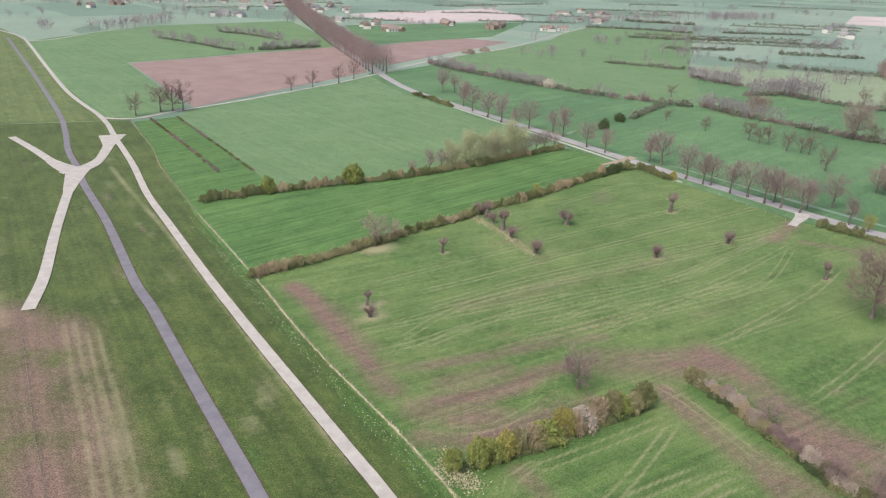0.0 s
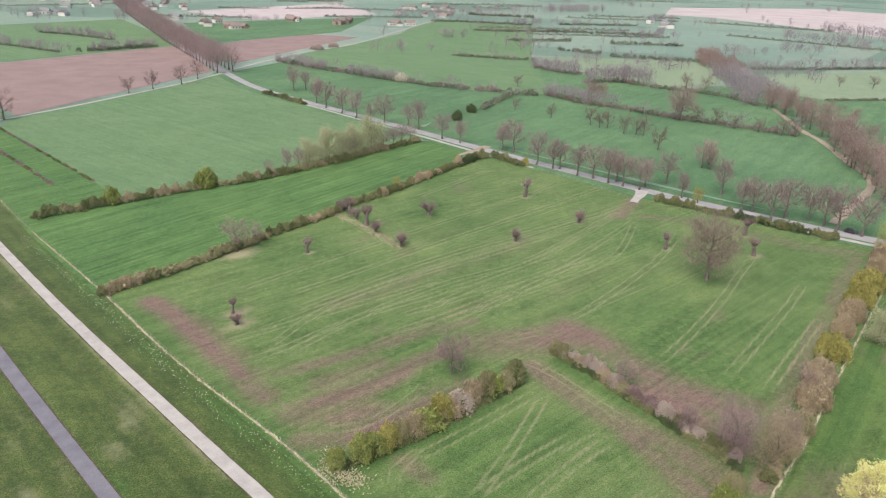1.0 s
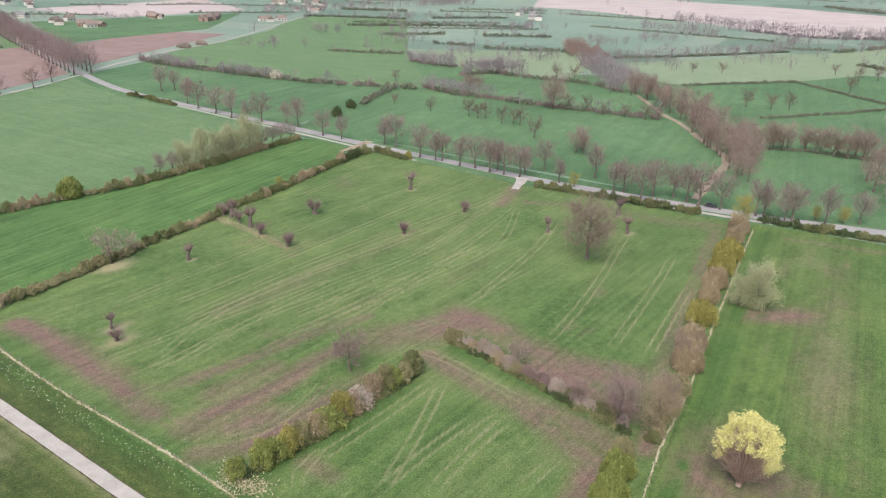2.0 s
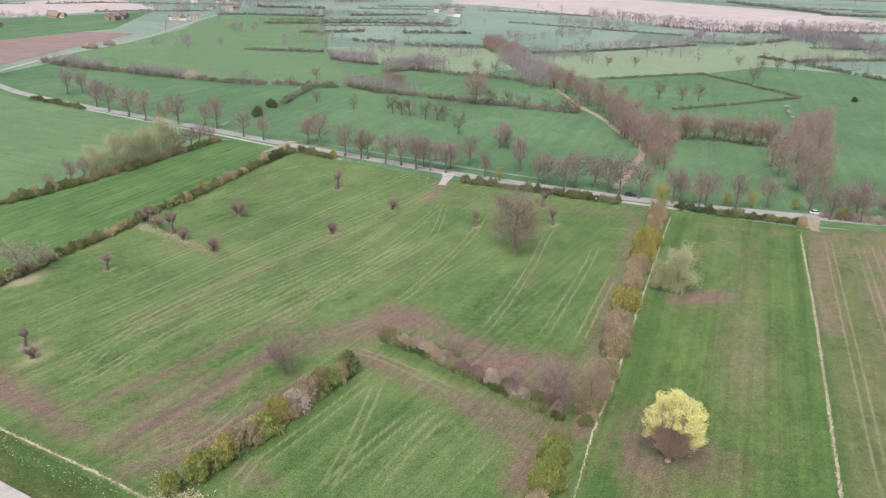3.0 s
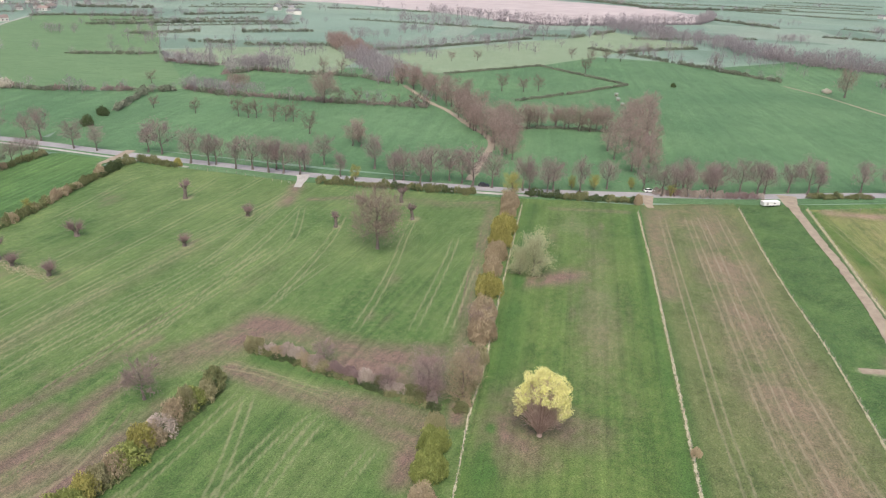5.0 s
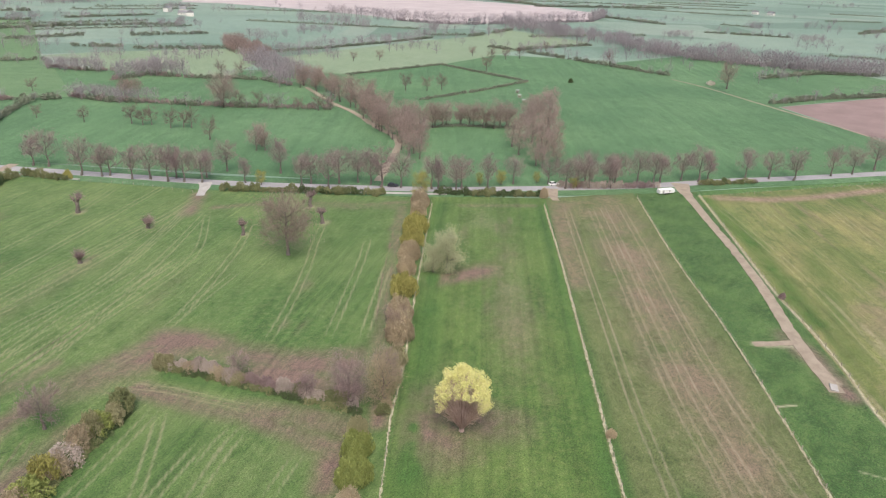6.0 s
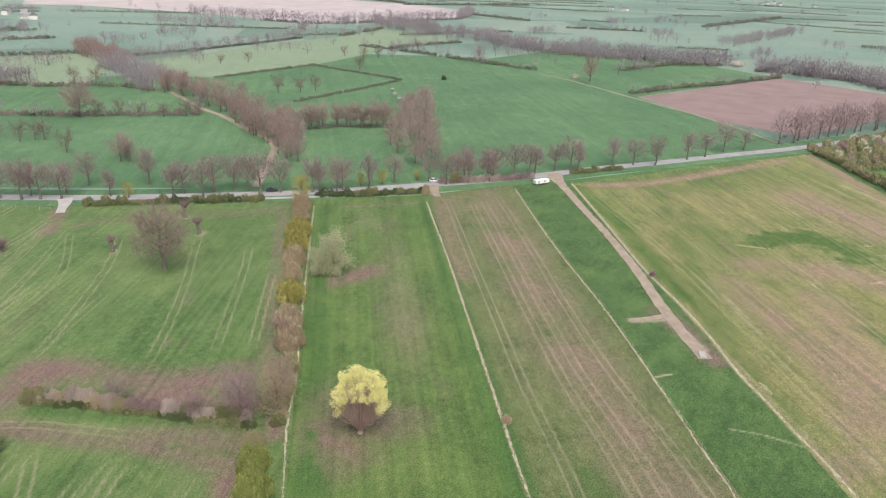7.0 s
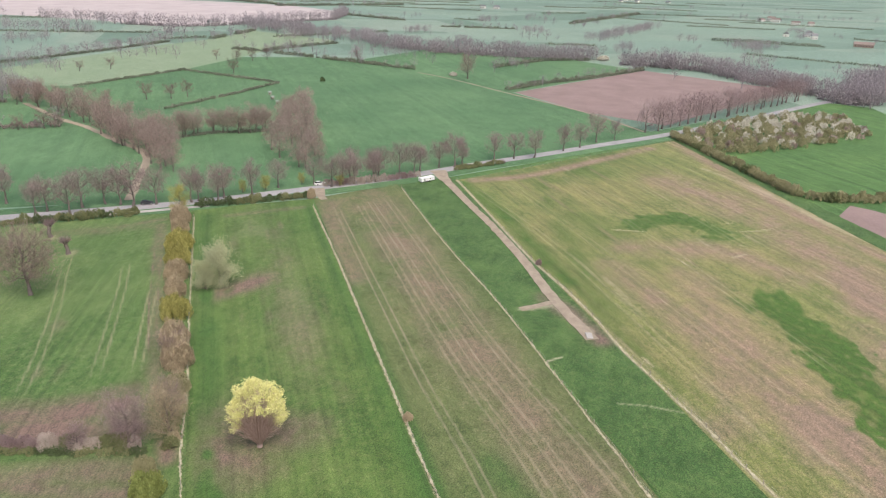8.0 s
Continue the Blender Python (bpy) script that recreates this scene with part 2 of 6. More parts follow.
def ribbon(name, pts, width, z, material, label, category, rag=0.0, step=3.0, thick=0.06, seed=1):
    """A strip of ground cover or paving with a little thickness, along a line."""
    rng = np.random.default_rng(seed)
    c = smooth_line(pts, step)
    t = np.gradient(c, axis=0)
    t /= np.linalg.norm(t, axis=1)[:, None] + 1e-9
    nrm = np.stack([-t[:, 1], t[:, 0]], 1)
    w = np.interp(np.linspace(0, 1, len(c)), np.linspace(0, 1, len(width)), width) if isinstance(width, (list, tuple)) else np.full(len(c), width)
    le = c + nrm * (w / 2 + rng.normal(0, rag, len(c)))[:, None]
    ri = c - nrm * (w / 2 + rng.normal(0, rag, len(c)))[:, None]
    k = len(c)
    v = np.zeros((4 * k, 3))
    v[:k, :2], v[k:2 * k, :2], v[2 * k:3 * k, :2], v[3 * k:, :2] = le, ri, le, ri
    v[:2 * k, 2], v[2 * k:, 2] = z, z - thick
    f = []
    for i in range(k - 1):
        f += [(i, k + i, k + i + 1, i + 1), (2 * k + i, i, i + 1, 2 * k + i + 1), (k + i, 3 * k + i, 3 * k + i + 1, k + i + 1)]
    ob = new(name, mesh_from(name, v, f, material))
    return tagged(ob, label, category, kind="structure")


def sheet(name, pts, z, material, label, category="field", kind="structure"):
    """A flat field with the given corners."""
    bm = bmesh.new()
    bm.faces.new([bm.verts.new((x, y, z)) for x, y in pts])
    bmesh.ops.triangulate(bm, faces=bm.faces)
    bmesh.ops.recalc_face_normals(bm, faces=bm.faces)
    me = bpy.data.meshes.new(name)
    bm.to_mesh(me)
    bm.free()
    if me.polygons[0].normal.z < 0:
        me.flip_normals()
    me.materials.append(material)
    return tagged(new(name, me), label, category, kind=kind)


# smooth random drift over the plan, for wear and uneven edges
def drift(p, size, seed):
    rng = np.random.default_rng(seed)
    g = rng.random((64, 64))
    q = p / size
    i = np.floor(q).astype(int)
    f = q - i
    f = f * f * (3 - 2 * f)
    a, b = g[i[:, 0] % 64, i[:, 1] % 64], g[(i[:, 0] + 1) % 64, i[:, 1] % 64]
    c, d = g[i[:, 0] % 64, (i[:, 1] + 1) % 64], g[(i[:, 0] + 1) % 64, (i[:, 1] + 1) % 64]
    return (a * (1 - f[:, 0]) + b * f[:, 0]) * (1 - f[:, 1]) + (c * (1 - f[:, 0]) + d * f[:, 0]) * f[:, 1]


def far_from(p, pts):
    """Distance of each place from a bent line, and how far along it."""
    best, along, run = np.full(len(p), 1e9), np.zeros(len(p)), 0.0
    for a, b in zip(pts[:-1], pts[1:]):
        a, b = np.array(a[:2], float), np.array(b[:2], float)
        d = b - a
        n = np.linalg.norm(d)
        t = np.clip(((p - a) @ d) / (n * n), 0, 1)
        e = np.linalg.norm(p - a - t[:, None] * d, axis=1)
        near = e < best
        best, along = np.where(near, e, best), np.where(near, run + t * n, along)
        run += n
    return best, along


class Wear:
    """What is worn, pale, lush or shaded on a field: soft strokes and patches."""

    def __init__(self):
        self.strokes = []

    def stroke(self, kind, pts, width, depth=1.0, soft=0.6):
        self.strokes.append((kind, pts, width, depth, soft))
        return self

    def wheels(self, pts, depth=0.5, gauge=1.9, width=0.27, kind="pale"):
        self.strokes.append(("wheels_" + kind, pts, width, depth, gauge))
        return self

    def patch(self, kind, x, y, rx, ry, turn=0, depth=1.0):
        self.strokes.append(("patch_" + kind, (x, y, turn), (rx, ry), depth, 0))
        return self

    def block(self, kind, pts, width, depth=1.0):
        self.strokes.append(("block_" + kind, pts, width, depth, 0))
        return self

    def paint(self, p):
        out = {k: np.zeros(len(p)) for k in ("soil", "pale", "lush")}
        d1, d2, d3 = drift(p, 9.0, 5), drift(p, 3.1, 6), drift(p, 1.2, 7)
        rough = 0.5 * d1 + 0.3 * d2 + 0.2 * d3
        for kind, pts, width, depth, extra in self.strokes:
            if kind.startswith("wheels_"):
                line = smooth_line(pts, 4.0)
                e, s = far_from(p, line)
                ends = np.clip(np.minimum(s, s.max() - s) / 7.0, 0, 1)
                v = ends * np.exp(-((np.abs(e - extra / 2)) / width) ** 2) * np.clip(0.45 + 0.9 * d1 * d2 + 0.35 * d3, 0, 1.2) * depth
                kind = kind[7:]
            elif kind.startswith("block_"):
                e, s = far_from(p, smooth_line(pts, 4.0))
                v = np.clip((width - e) / 2.8 + (0.5 * d1 + 0.5 * d2 - 0.5) * 5.0, 0, 1) * depth * np.clip(0.55 + 0.9 * d3, 0, 1)
                kind = kind[6:]
            elif kind.startswith("patch_"):
                a = radians(pts[2])
                q = p - np.array(pts[:2])
                u = (q[:, 0] * math.cos(a) + q[:, 1] * math.sin(a)) / width[0]
                w = (-q[:, 0] * math.sin(a) + q[:, 1] * math.cos(a)) / width[1]
                r = np.sqrt(u * u + w * w)
                v = np.exp(-1.1 * r * r) * np.clip(1 + (rough - 0.5) * 1.8, 0.2, 1.5) * depth
                kind = kind[6:]
            else:
                e, s = far_from(p, smooth_line(pts, 4.0))
                v = np.exp(-0.9 * (e / width) ** 2) * np.clip(1 + (rough - 0.5) * 1.7 * extra, 0.1, 1.5) * depth
            out[kind] = np.maximum(out[kind], v)
        out["soil"] *= 1 - np.clip((out["lush"] - 0.62) * 3.0, 0, 1)
        return out


def field(name, a, b, c, d, step, z, material, wear, label, category="field"):
    """A field between four corners, finely meshed, with its wear as attributes and a slightly uneven surface."""
    a, b, c, d = (np.array(q, float) for q in (a, b, c, d))
    nu = int(max(np.linalg.norm(b - a), np.linalg.norm(c - d)) / step) + 1
    nv = int(max(np.linalg.norm(d - a), np.linalg.norm(c - b)) / step) + 1
    u, v = np.meshgrid(np.linspace(0, 1, nu), np.linspace(0, 1, nv))
    u, v = u.ravel()[:, None], v.ravel()[:, None]
    p = (a * (1 - u) + b * u) * (1 - v) + (d * (1 - u) + c * u) * v
    i = np.arange(nu - 1)[None, :] + nu * np.arange(nv - 1)[:, None]
    i = i.ravel()
    f = np.stack([i, i + 1, i + nu + 1, i + nu], 1)
    if np.cross(b - a, d - a) < 0:
        f = f[:, ::-1]
    me = bpy.data.meshes.new(name)
    xyz = np.column_stack([p, z + 0.10 * drift(p, 1.1, 3) * drift(p, 6.0, 4)])
    me.vertices.add(len(xyz))
    me.vertices.foreach_set("co", xyz.ravel())
    me.loops.add(f.size)
    me.loops.foreach_set("vertex_index", f.ravel().astype(np.int32))
    me.polygons.add(len(f))
    me.polygons.foreach_set("loop_start", np.arange(0, f.size, 4, dtype=np.int32))
    me.update(calc_edges=True)
    me.shade_smooth()
    for key, val in wear.paint(p).items():
        at = me.attributes.new(key, "FLOAT", "POINT")
        at.data.foreach_set("value", val.astype(np.float32))
    me.materials.append(material)
    return tagged(new(name, me), label, category, kind="structure")


# ---- plants ----
def tube(v, f, p0, p1, r0, r1, sides):
    """A tapered stretch of wood."""
    w = p1 - p0
    n = np.linalg.norm(w)
    if n < 1e-6:
        return
    w = w / n
    x = np.cross(w, (0.31, 0.95, 0.07))
    x /= np.linalg.norm(x)
    y = np.cross(w, x)
    k = len(v)
    for p, r in ((p0, r0), (p1, r1)):
        for i in range(sides):
            a = 2 * math.pi * i / sides
            v.append(p + r * (math.cos(a) * x + math.sin(a) * y))
    for i in range(sides):
        j = (i + 1) % sides
        f.append((k + i, k + j, k + sides + j, k + sides + i))


def sprig(v, f, p, way, length, width, rng, face=None):
    """A single fine twig or leaf, as a slim blade; a leaf may turn its face outwards."""
    side = np.cross(way, rng.normal(size=3) if face is None else face)
    side /= np.linalg.norm(side) + 1e-9
    k = len(v)
    v += [p - side * width / 2, p + side * width / 2, p + way * length]
    f.append((k, k + 1, k + 2))


def tree_meshes(seed, height, spread, bole, limbs, twigs, leaf=None, leaf_size=0.3, lift=0.55, twig_width=0.055, droop=0.0, cloud=0, fuzz=0.8):
    """Wood and crown of a broad-leaved tree: bole, limbs that fork twice, fine twigs, and leaves where it has them."""
    rng = np.random.default_rng(seed)
    wv, wf, tv, tf = [], [], [], []
    thick = height * 0.021 + 0.06
    lean = np.array([*rng.normal(0, 0.02, 2), 1.0])
    top = lean * height * 0.72
    cuts = np.linspace(0, 1, 6)
    knots = [top * c + np.array([*rng.normal(0, 0.012 * height, 2), 0]) * (c > 0) for c in cuts]
    for i in range(5):
        flare = 1.5 if i == 0 else 1.0
        tube(wv, wf, knots[i], knots[i + 1], thick * flare * (1 - 0.8 * cuts[i]), thick * (1 - 0.8 * cuts[i + 1]), 7)
    tips = []
    for i in range(limbs):
        h = bole + (0.70 - bole) * (i + 0.5) / limbs
        base = np.array([np.interp(h / 0.72, cuts, [k[c] for k in knots]) for c in range(3)])
        a = i * 2.4 + rng.normal(0, 0.35)
        up = lift + 0.75 * (h - bole) + rng.normal(0, 0.12)
        way = np.array([math.cos(a), math.sin(a), up])
        way /= np.linalg.norm(way)
        reach = spread * (0.92 - 0.45 * abs(h - 0.45)) * rng.uniform(0.75, 1.05)
        p, r = base, thick * 0.45 * (1.1 - h)
        for s in range(3):
            q = p + way * reach / 3
            tube(wv, wf, p, q, r, r * 0.65, 4)
            for b in range(2):
                w2 = way + rng.normal(0, 0.55, 3) + (0, 0, 0.18)
                w2 /= np.linalg.norm(w2)
                ln = reach * rng.uniform(0.3, 0.52)
                m1 = q + w2 * ln
                tube(wv, wf, q, m1, r * 0.55, r * 0.22, 3)
                tips.append((q, m1, w2, ln))
            way = way + rng.normal(0, 0.16, 3) + (0, 0, 0.1 - droop)
            way /= np.linalg.norm(way)
            p, r = q, r * 0.65
        tips.append((p, p + way * reach * 0.3, way, reach * 0.3))
    tips.append((knots[-1], knots[-1] + np.array([0, 0, height * 0.2]), np.array([0, 0, 1.0]), height * 0.2))
    each = max(1, twigs // len(tips))
    for a, b, w, ln in tips:
        for _ in range(each):
            p = a + (b - a) * rng.uniform(0.15, 1.0)
            d = w * 0.7 + rng.normal(0, 0.6, 3) + (0, 0, 0.25 - droop)
            d /= np.linalg.norm(d)
            sprig(tv, tf, p, d, height * rng.uniform(0.05, 0.1), twig_width * rng.uniform(0.7, 1.4), rng)
            if leaf:
                for _ in range(leaf):
                    d2 = rng.normal(size=3)
                    d2 /= np.linalg.norm(d2)
                    sprig(tv, tf, p + d * height * rng.uniform(0.02, 0.13), d2, leaf_size * rng.uniform(0.7, 1.3), leaf_size * 0.8, rng)
    # the fine outer twigs and leaves gather round the branch ends, so the outline is uneven and the sky shows between
    size = height * 0.085
    for _ in range(cloud):
        a, b, w, ln = tips[rng.integers(len(tips))]
        p = a + (b - a) * rng.uniform(0.35, 1.15) + rng.normal(0, size * fuzz, 3)
        d = w * 0.5 + rng.normal(0, 0.55, 3) + (0, 0, 0.35 - droop)
        d /= np.linalg.norm(d)
        if p[2] < height * (bole * 0.8 + 0.03):
            continue
        if leaf:
            sprig(tv, tf, p, d, leaf_size * rng.uniform(0.7, 1.4), leaf_size * 0.75, rng)
        else:
            sprig(tv, tf, p - d * height * 0.04, d, height * rng.uniform(0.05, 0.105), twig_width * rng.uniform(0.7, 1.4), rng)
    return np.array(wv), wf, np.array(tv), tf


def low_tree(seed, cloud=92, height=10, spread=4.3, width=0.34):
    """A tree for the far distance: bole, two limbs and a sparse crown of broad twig sprays."""
    rng = np.random.default_rng(seed)
    wv, wf, tv, tf = [], [], [], []
    tube(wv, wf, np.zeros(3), np.array([0.1, 0.1, height * 0.45]), 0.24, 0.16, 4)
    for a in (rng.uniform(0, 3), rng.uniform(3, 6)):
        tube(wv, wf, np.array([0.1, 0.1, height * 0.4]), np.array([math.cos(a) * 1.6, math.sin(a) * 1.6, height * 0.75]), 0.18, 0.08, 3)
    knobs = rng.normal(size=(6, 3))
    knobs /= np.linalg.norm(knobs, axis=1)[:, None]
    for _ in range(cloud):
        d = rng.normal(size=3)
        d /= np.linalg.norm(d)
        r = (0.72 + 0.35 * max(0, (knobs @ d).max()) ** 3) * rng.random() ** 0.4
        p = np.array([d[0] * spread * r, d[1] * spread * r, height * (0.52 + 0.46 * d[2] * r)])
        w = d * 0.5 + rng.normal(0, 0.4, 3) + (0, 0, 0.5)
        sprig(tv, tf, p - (0, 0, 0.4), w / np.linalg.norm(w), height * rng.uniform(0.07, 0.14), width * rng.uniform(0.7, 1.5), rng)
    return np.array(wv), wf, np.array(tv), tf


def shrub_mesh(seed, pieces, long=0.2, wide=0.05, stems=16, lobes=15):
    """A bush of unit radius and height: stems from the ground, and leaves or twigs in uneven lobes with gaps between them."""
    rng = np.random.default_rng(seed)
    v, f = [], []
    heads = []
    for i in range(lobes):
        a, up = i * 2.4 + rng.normal(0, 0.4), (i + 0.5) / lobes
        out = math.sqrt(max(0.0, 1 - up * up)) * rng.uniform(0.5, 0.78)
        heads.append((np.array([out * math.cos(a), out * math.sin(a), 0.2 + 0.58 * up * rng.uniform(0.8, 1.12)]), rng.uniform(0.22, 0.38)))
    for i in range(stems):
        c = heads[rng.integers(lobes)][0]
        b = np.array([c[0] * 0.25, c[1] * 0.25, 0.0])
        sprig(v, f, b, (c - b) / np.linalg.norm(c - b), np.linalg.norm(c - b) * rng.uniform(0.9, 1.3), 0.035, rng)
    for _ in range(pieces):
        c, size = heads[rng.integers(lobes)]
        d = rng.normal(size=3) + (c - (0, 0, 0.35)) * 0.9
        d /= np.linalg.norm(d)
        p = c + d * (1, 1, 0.85) * size * rng.random() ** 0.35
        w = d * 0.3 + rng.normal(0, 0.6, 3)
        leafy = rng.random() < 0.75
        sprig(v, f, np.maximum(p, (-9, -9, 0.02)), w / np.linalg.norm(w), long * rng.uniform(0.5, 1.35), wide * rng.uniform(0.7, 1.4), rng, d + rng.normal(0, 0.35, 3) if leafy else None)
    return np.array(v), f


class Kind:
    """A kind of tree in a few different growths, each built once."""

    def __init__(self, name, crown_material, builds, wood=None, crown_label=""):
        self.name, self.made, self.crown_label = name, [], crown_label
        for wv, wf, tv, tf in builds:
            self.made.append((mesh_from("trunk", wv, wf, wood or BARK, True), mesh_from("crown", tv, tf, crown_material), (wv, wf, tv, tf)))

    def plant(self, x, y, scale, label, rng, group="", name=None, z=0.0):
        trunk, crown, _ = self.made[rng.integers(len(self.made))]
        ob = tagged(new(name or self.name), label, "tree", group)
        s = scale * rng.uniform(0.95, 1.05)
        ob.matrix_basis = Matrix.LocRotScale((x, y, z - 0.05), Euler((0, 0, rng.uniform(0, 6.28))), (s * rng.uniform(0.92, 1.08), s * rng.uniform(0.92, 1.08), s))
        part("trunk", trunk, ob)
        part("crown", crown, ob, self.crown_label)
        return ob


def stuff_of(name, kinds, places, label, category, material, seed=1):
    """Many far plants that nobody could count, as one joined mesh."""
    rng = np.random.default_rng(seed)
    vs, fs, k = [], [], 0
    for x, y, s in places:
        _, _, (wv, wf, tv, tf) = kinds[rng.integers(len(kinds))]
        for v, f in ((wv, wf), (tv, tf)):
            if not len(v):
                continue
            a = rng.uniform(0, 6.28)
            r = np.array([[math.cos(a), -math.sin(a), 0], [math.sin(a), math.cos(a), 0], [0, 0, 1]])
            vs.append((v @ r.T) * s + (x, y, -0.05))
            fs += [tuple(i + k for i in q) for q in f]
            k += len(v)
    ob = new(name, mesh_from(name, np.concatenate(vs), fs, material))
    return tagged(ob, label, category, kind="stuff")


STEEL = plain("dull_zinc_steel", (0.3, 0.3, 0.3), (0.42, 0.42, 0.42), 2.0, 0.5, 9.0, 0.5, 0)
SHRUBS = {}
for n, (key, material, long, wide) in enumerate((("mixed", HEDGEMIX, 0.15, 0.075), ("buds", BUDS, 0.12, 0.08), ("twiggy", TWIG, 0.2, 0.035), ("green", EVERGREEN, 0.12, 0.08), ("pale", BUFF, 0.17, 0.055),
                                                 ("blossom", BLOSSOM_PINK, 0.13, 0.07), ("white", BLOSSOM, 0.11, 0.09), ("willow", WILLOWLEAF, 0.14, 0.06), ("olive", OLIVE, 0.14, 0.08), ("fresh", FRESH, 0.13, 0.08))):
    SHRUBS[key] = [mesh_from("shrub", *shrub_mesh(i + 10 * n, 2300, long * 0.75, wide * 1.02, 14, 24), material) for i in range(3)]
    SHRUBS["mid_" + key] = [mesh_from("shrub", *shrub_mesh(i + 10 * n + 300, 620, long * 1.2, wide * 1.7, 8, 14), material) for i in range(3)]
    SHRUBS["far_" + key] = [mesh_from("shrub", *shrub_mesh(i + 10 * n + 600, 110, long * 2.2, wide * 3.5, 3, 7), FARHEDGE_HAZED if key in ("mixed", "green") else material) for i in range(2)]


def hedge(pts, height, width, kinds, label, seed, step=None, grade="mid_", gaps=0.0, name="hedge", order=False):
    """A hedge: bush after bush along a line, of mixed kinds, each a part."""
    rng = np.random.default_rng(seed)
    step, run = step or width * 0.6, ""
    spots, ways = line_points(pts, step)
    mid = sum(spots, Vector()) / len(spots)
    ob = tagged(new(name), label, "hedge")
    ob.location = (mid.x, mid.y, 0)
    for i, (p, w) in enumerate(zip(spots, ways)):
        if rng.random() < gaps:
            continue
        if rng.random() < 0.4 or not run:
            run = kinds[rng.integers(len(kinds))]
        if order:
            run = kinds[i * len(kinds) // len(spots)]
        key = grade + run
        s, h = width * rng.uniform(0.4, 0.68), height * rng.uniform(0.6, 1.28)
        q = p - mid + Vector((*rng.normal(0, width * 0.07, 2), -0.03))
        part("shrub", SHRUBS[key][rng.integers(len(SHRUBS[key]))], ob, at=Matrix.LocRotScale(q, Euler((0, 0, rng.uniform(0, 6.28))), (s * rng.uniform(0.9, 1.2), s * rng.uniform(0.9, 1.2), h)))
    return ob


def bush(x, y, width, height, kind, label, seed, count=4, name="bush", grade="mid_"):
    """A free-standing bush of several clumps."""
    rng = np.random.default_rng(seed)
    ob = tagged(new(name), label, "bush")
    ob.location = (x, y, 0)
    kinds = SHRUBS[grade + kind]
    for i in range(count):
        a = i * 2.4 + rng.uniform(0, 1)
        o = 0.0 if i == 0 else width * 0.2
        s = width * (0.46 if i == 0 else 0.32)
        part("shrub", kinds[i % len(kinds)], ob, at=Matrix.LocRotScale((o * math.cos(a), o * math.sin(a), -0.03), Euler((0, 0, rng.uniform(0, 6.28))), (s, s, height * (1.0 if i == 0 else rng.uniform(0.65, 0.9)))))
    return ob


ROADSIDE = Kind("roadside_tree", TWIG, [tree_meshes(s, 10, 3.7, 0.24, 10, 450, lift=0.7, twig_width=0.075, cloud=1150) for s in (1, 2, 3, 4, 8)], crown_label="bare reddish-brown twigs")
AVENUE = Kind("roadside_tree", TWIG, [tree_meshes(s, 10, 4.4, 0.16, 6, 100, lift=0.75, twig_width=0.13, cloud=800, fuzz=1.4) for s in (5, 6, 7)], crown_label="bare purple-brown twigs")
PALETREE = Kind("budding_tree", TWIG_PALE, [tree_meshes(s, 10, 4.4, 0.16, 9, 350, lift=0.55, twig_width=0.1, cloud=1250, fuzz=0.95) for s in (11, 12, 13)], crown_label="buff budding twigs")
BUDTREE = Kind("leafing_tree", BUDS, [tree_meshes(s, 10, 3.4, 0.08, 10, 300, leaf=2, leaf_size=0.2, cloud=4200) for s in (21, 22)], crown_label="small yellow-green leaves")
WILLOWS = Kind("willow", WILLOWLEAF, [tree_meshes(s, 10, 4.0, 0.0, 10, 300, leaf=2, leaf_size=0.25, cloud=7500, fuzz=1.0) for s in (31, 32)], crown_label="fine silver-green leaves")
OAK = Kind("oak", TWIG_PALE, [tree_meshes(41, 16, 7.4, 0.2, 24, 5000, lift=0.4, twig_width=0.045, cloud=6500, fuzz=1.0)], crown_label="bare fine twigs")
SMALLTREE = Kind("fruit_tree", TWIG_DARK, [tree_meshes(s, 8, 3.5, 0.22, 11, 700, lift=0.45, twig_width=0.06, cloud=800) for s in (51, 52)], crown_label="bare twigs")
GNARLED = Kind("fruit_tree", TWIG, [tree_meshes(55, 8, 3.6, 0.26, 13, 1500, lift=0.32, twig_width=0.045, cloud=1900, fuzz=0.9)], crown_label="bare pinkish twigs")
NEARTREE = Kind("hedgerow_tree", TWIG, [tree_meshes(s, 10, 4.6, 0.06, 14, 1400, lift=0.6, twig_width=0.035, cloud=5200, fuzz=1.0) for s in (81, 82)], crown_label="dense bare mauve-brown twigs")
NEARTREE_BUFF = Kind("hedgerow_tree", BUFF, [tree_meshes(s, 10, 4.2, 0.04, 14, 1400, lift=0.75, twig_width=0.04, cloud=5200, fuzz=1.0) for s in (83,)], crown_label="dense buff budding twigs")
FARTREE = Kind("far_tree", TWIG_FAR_HAZED, [low_tree(s, 260, 10, 4.2, 0.2) for s in (61, 62, 63, 67)])
LOWTREE = Kind("far_tree", TWIG_FAR_HAZED, [low_tree(s) for s in (64, 65, 66)])


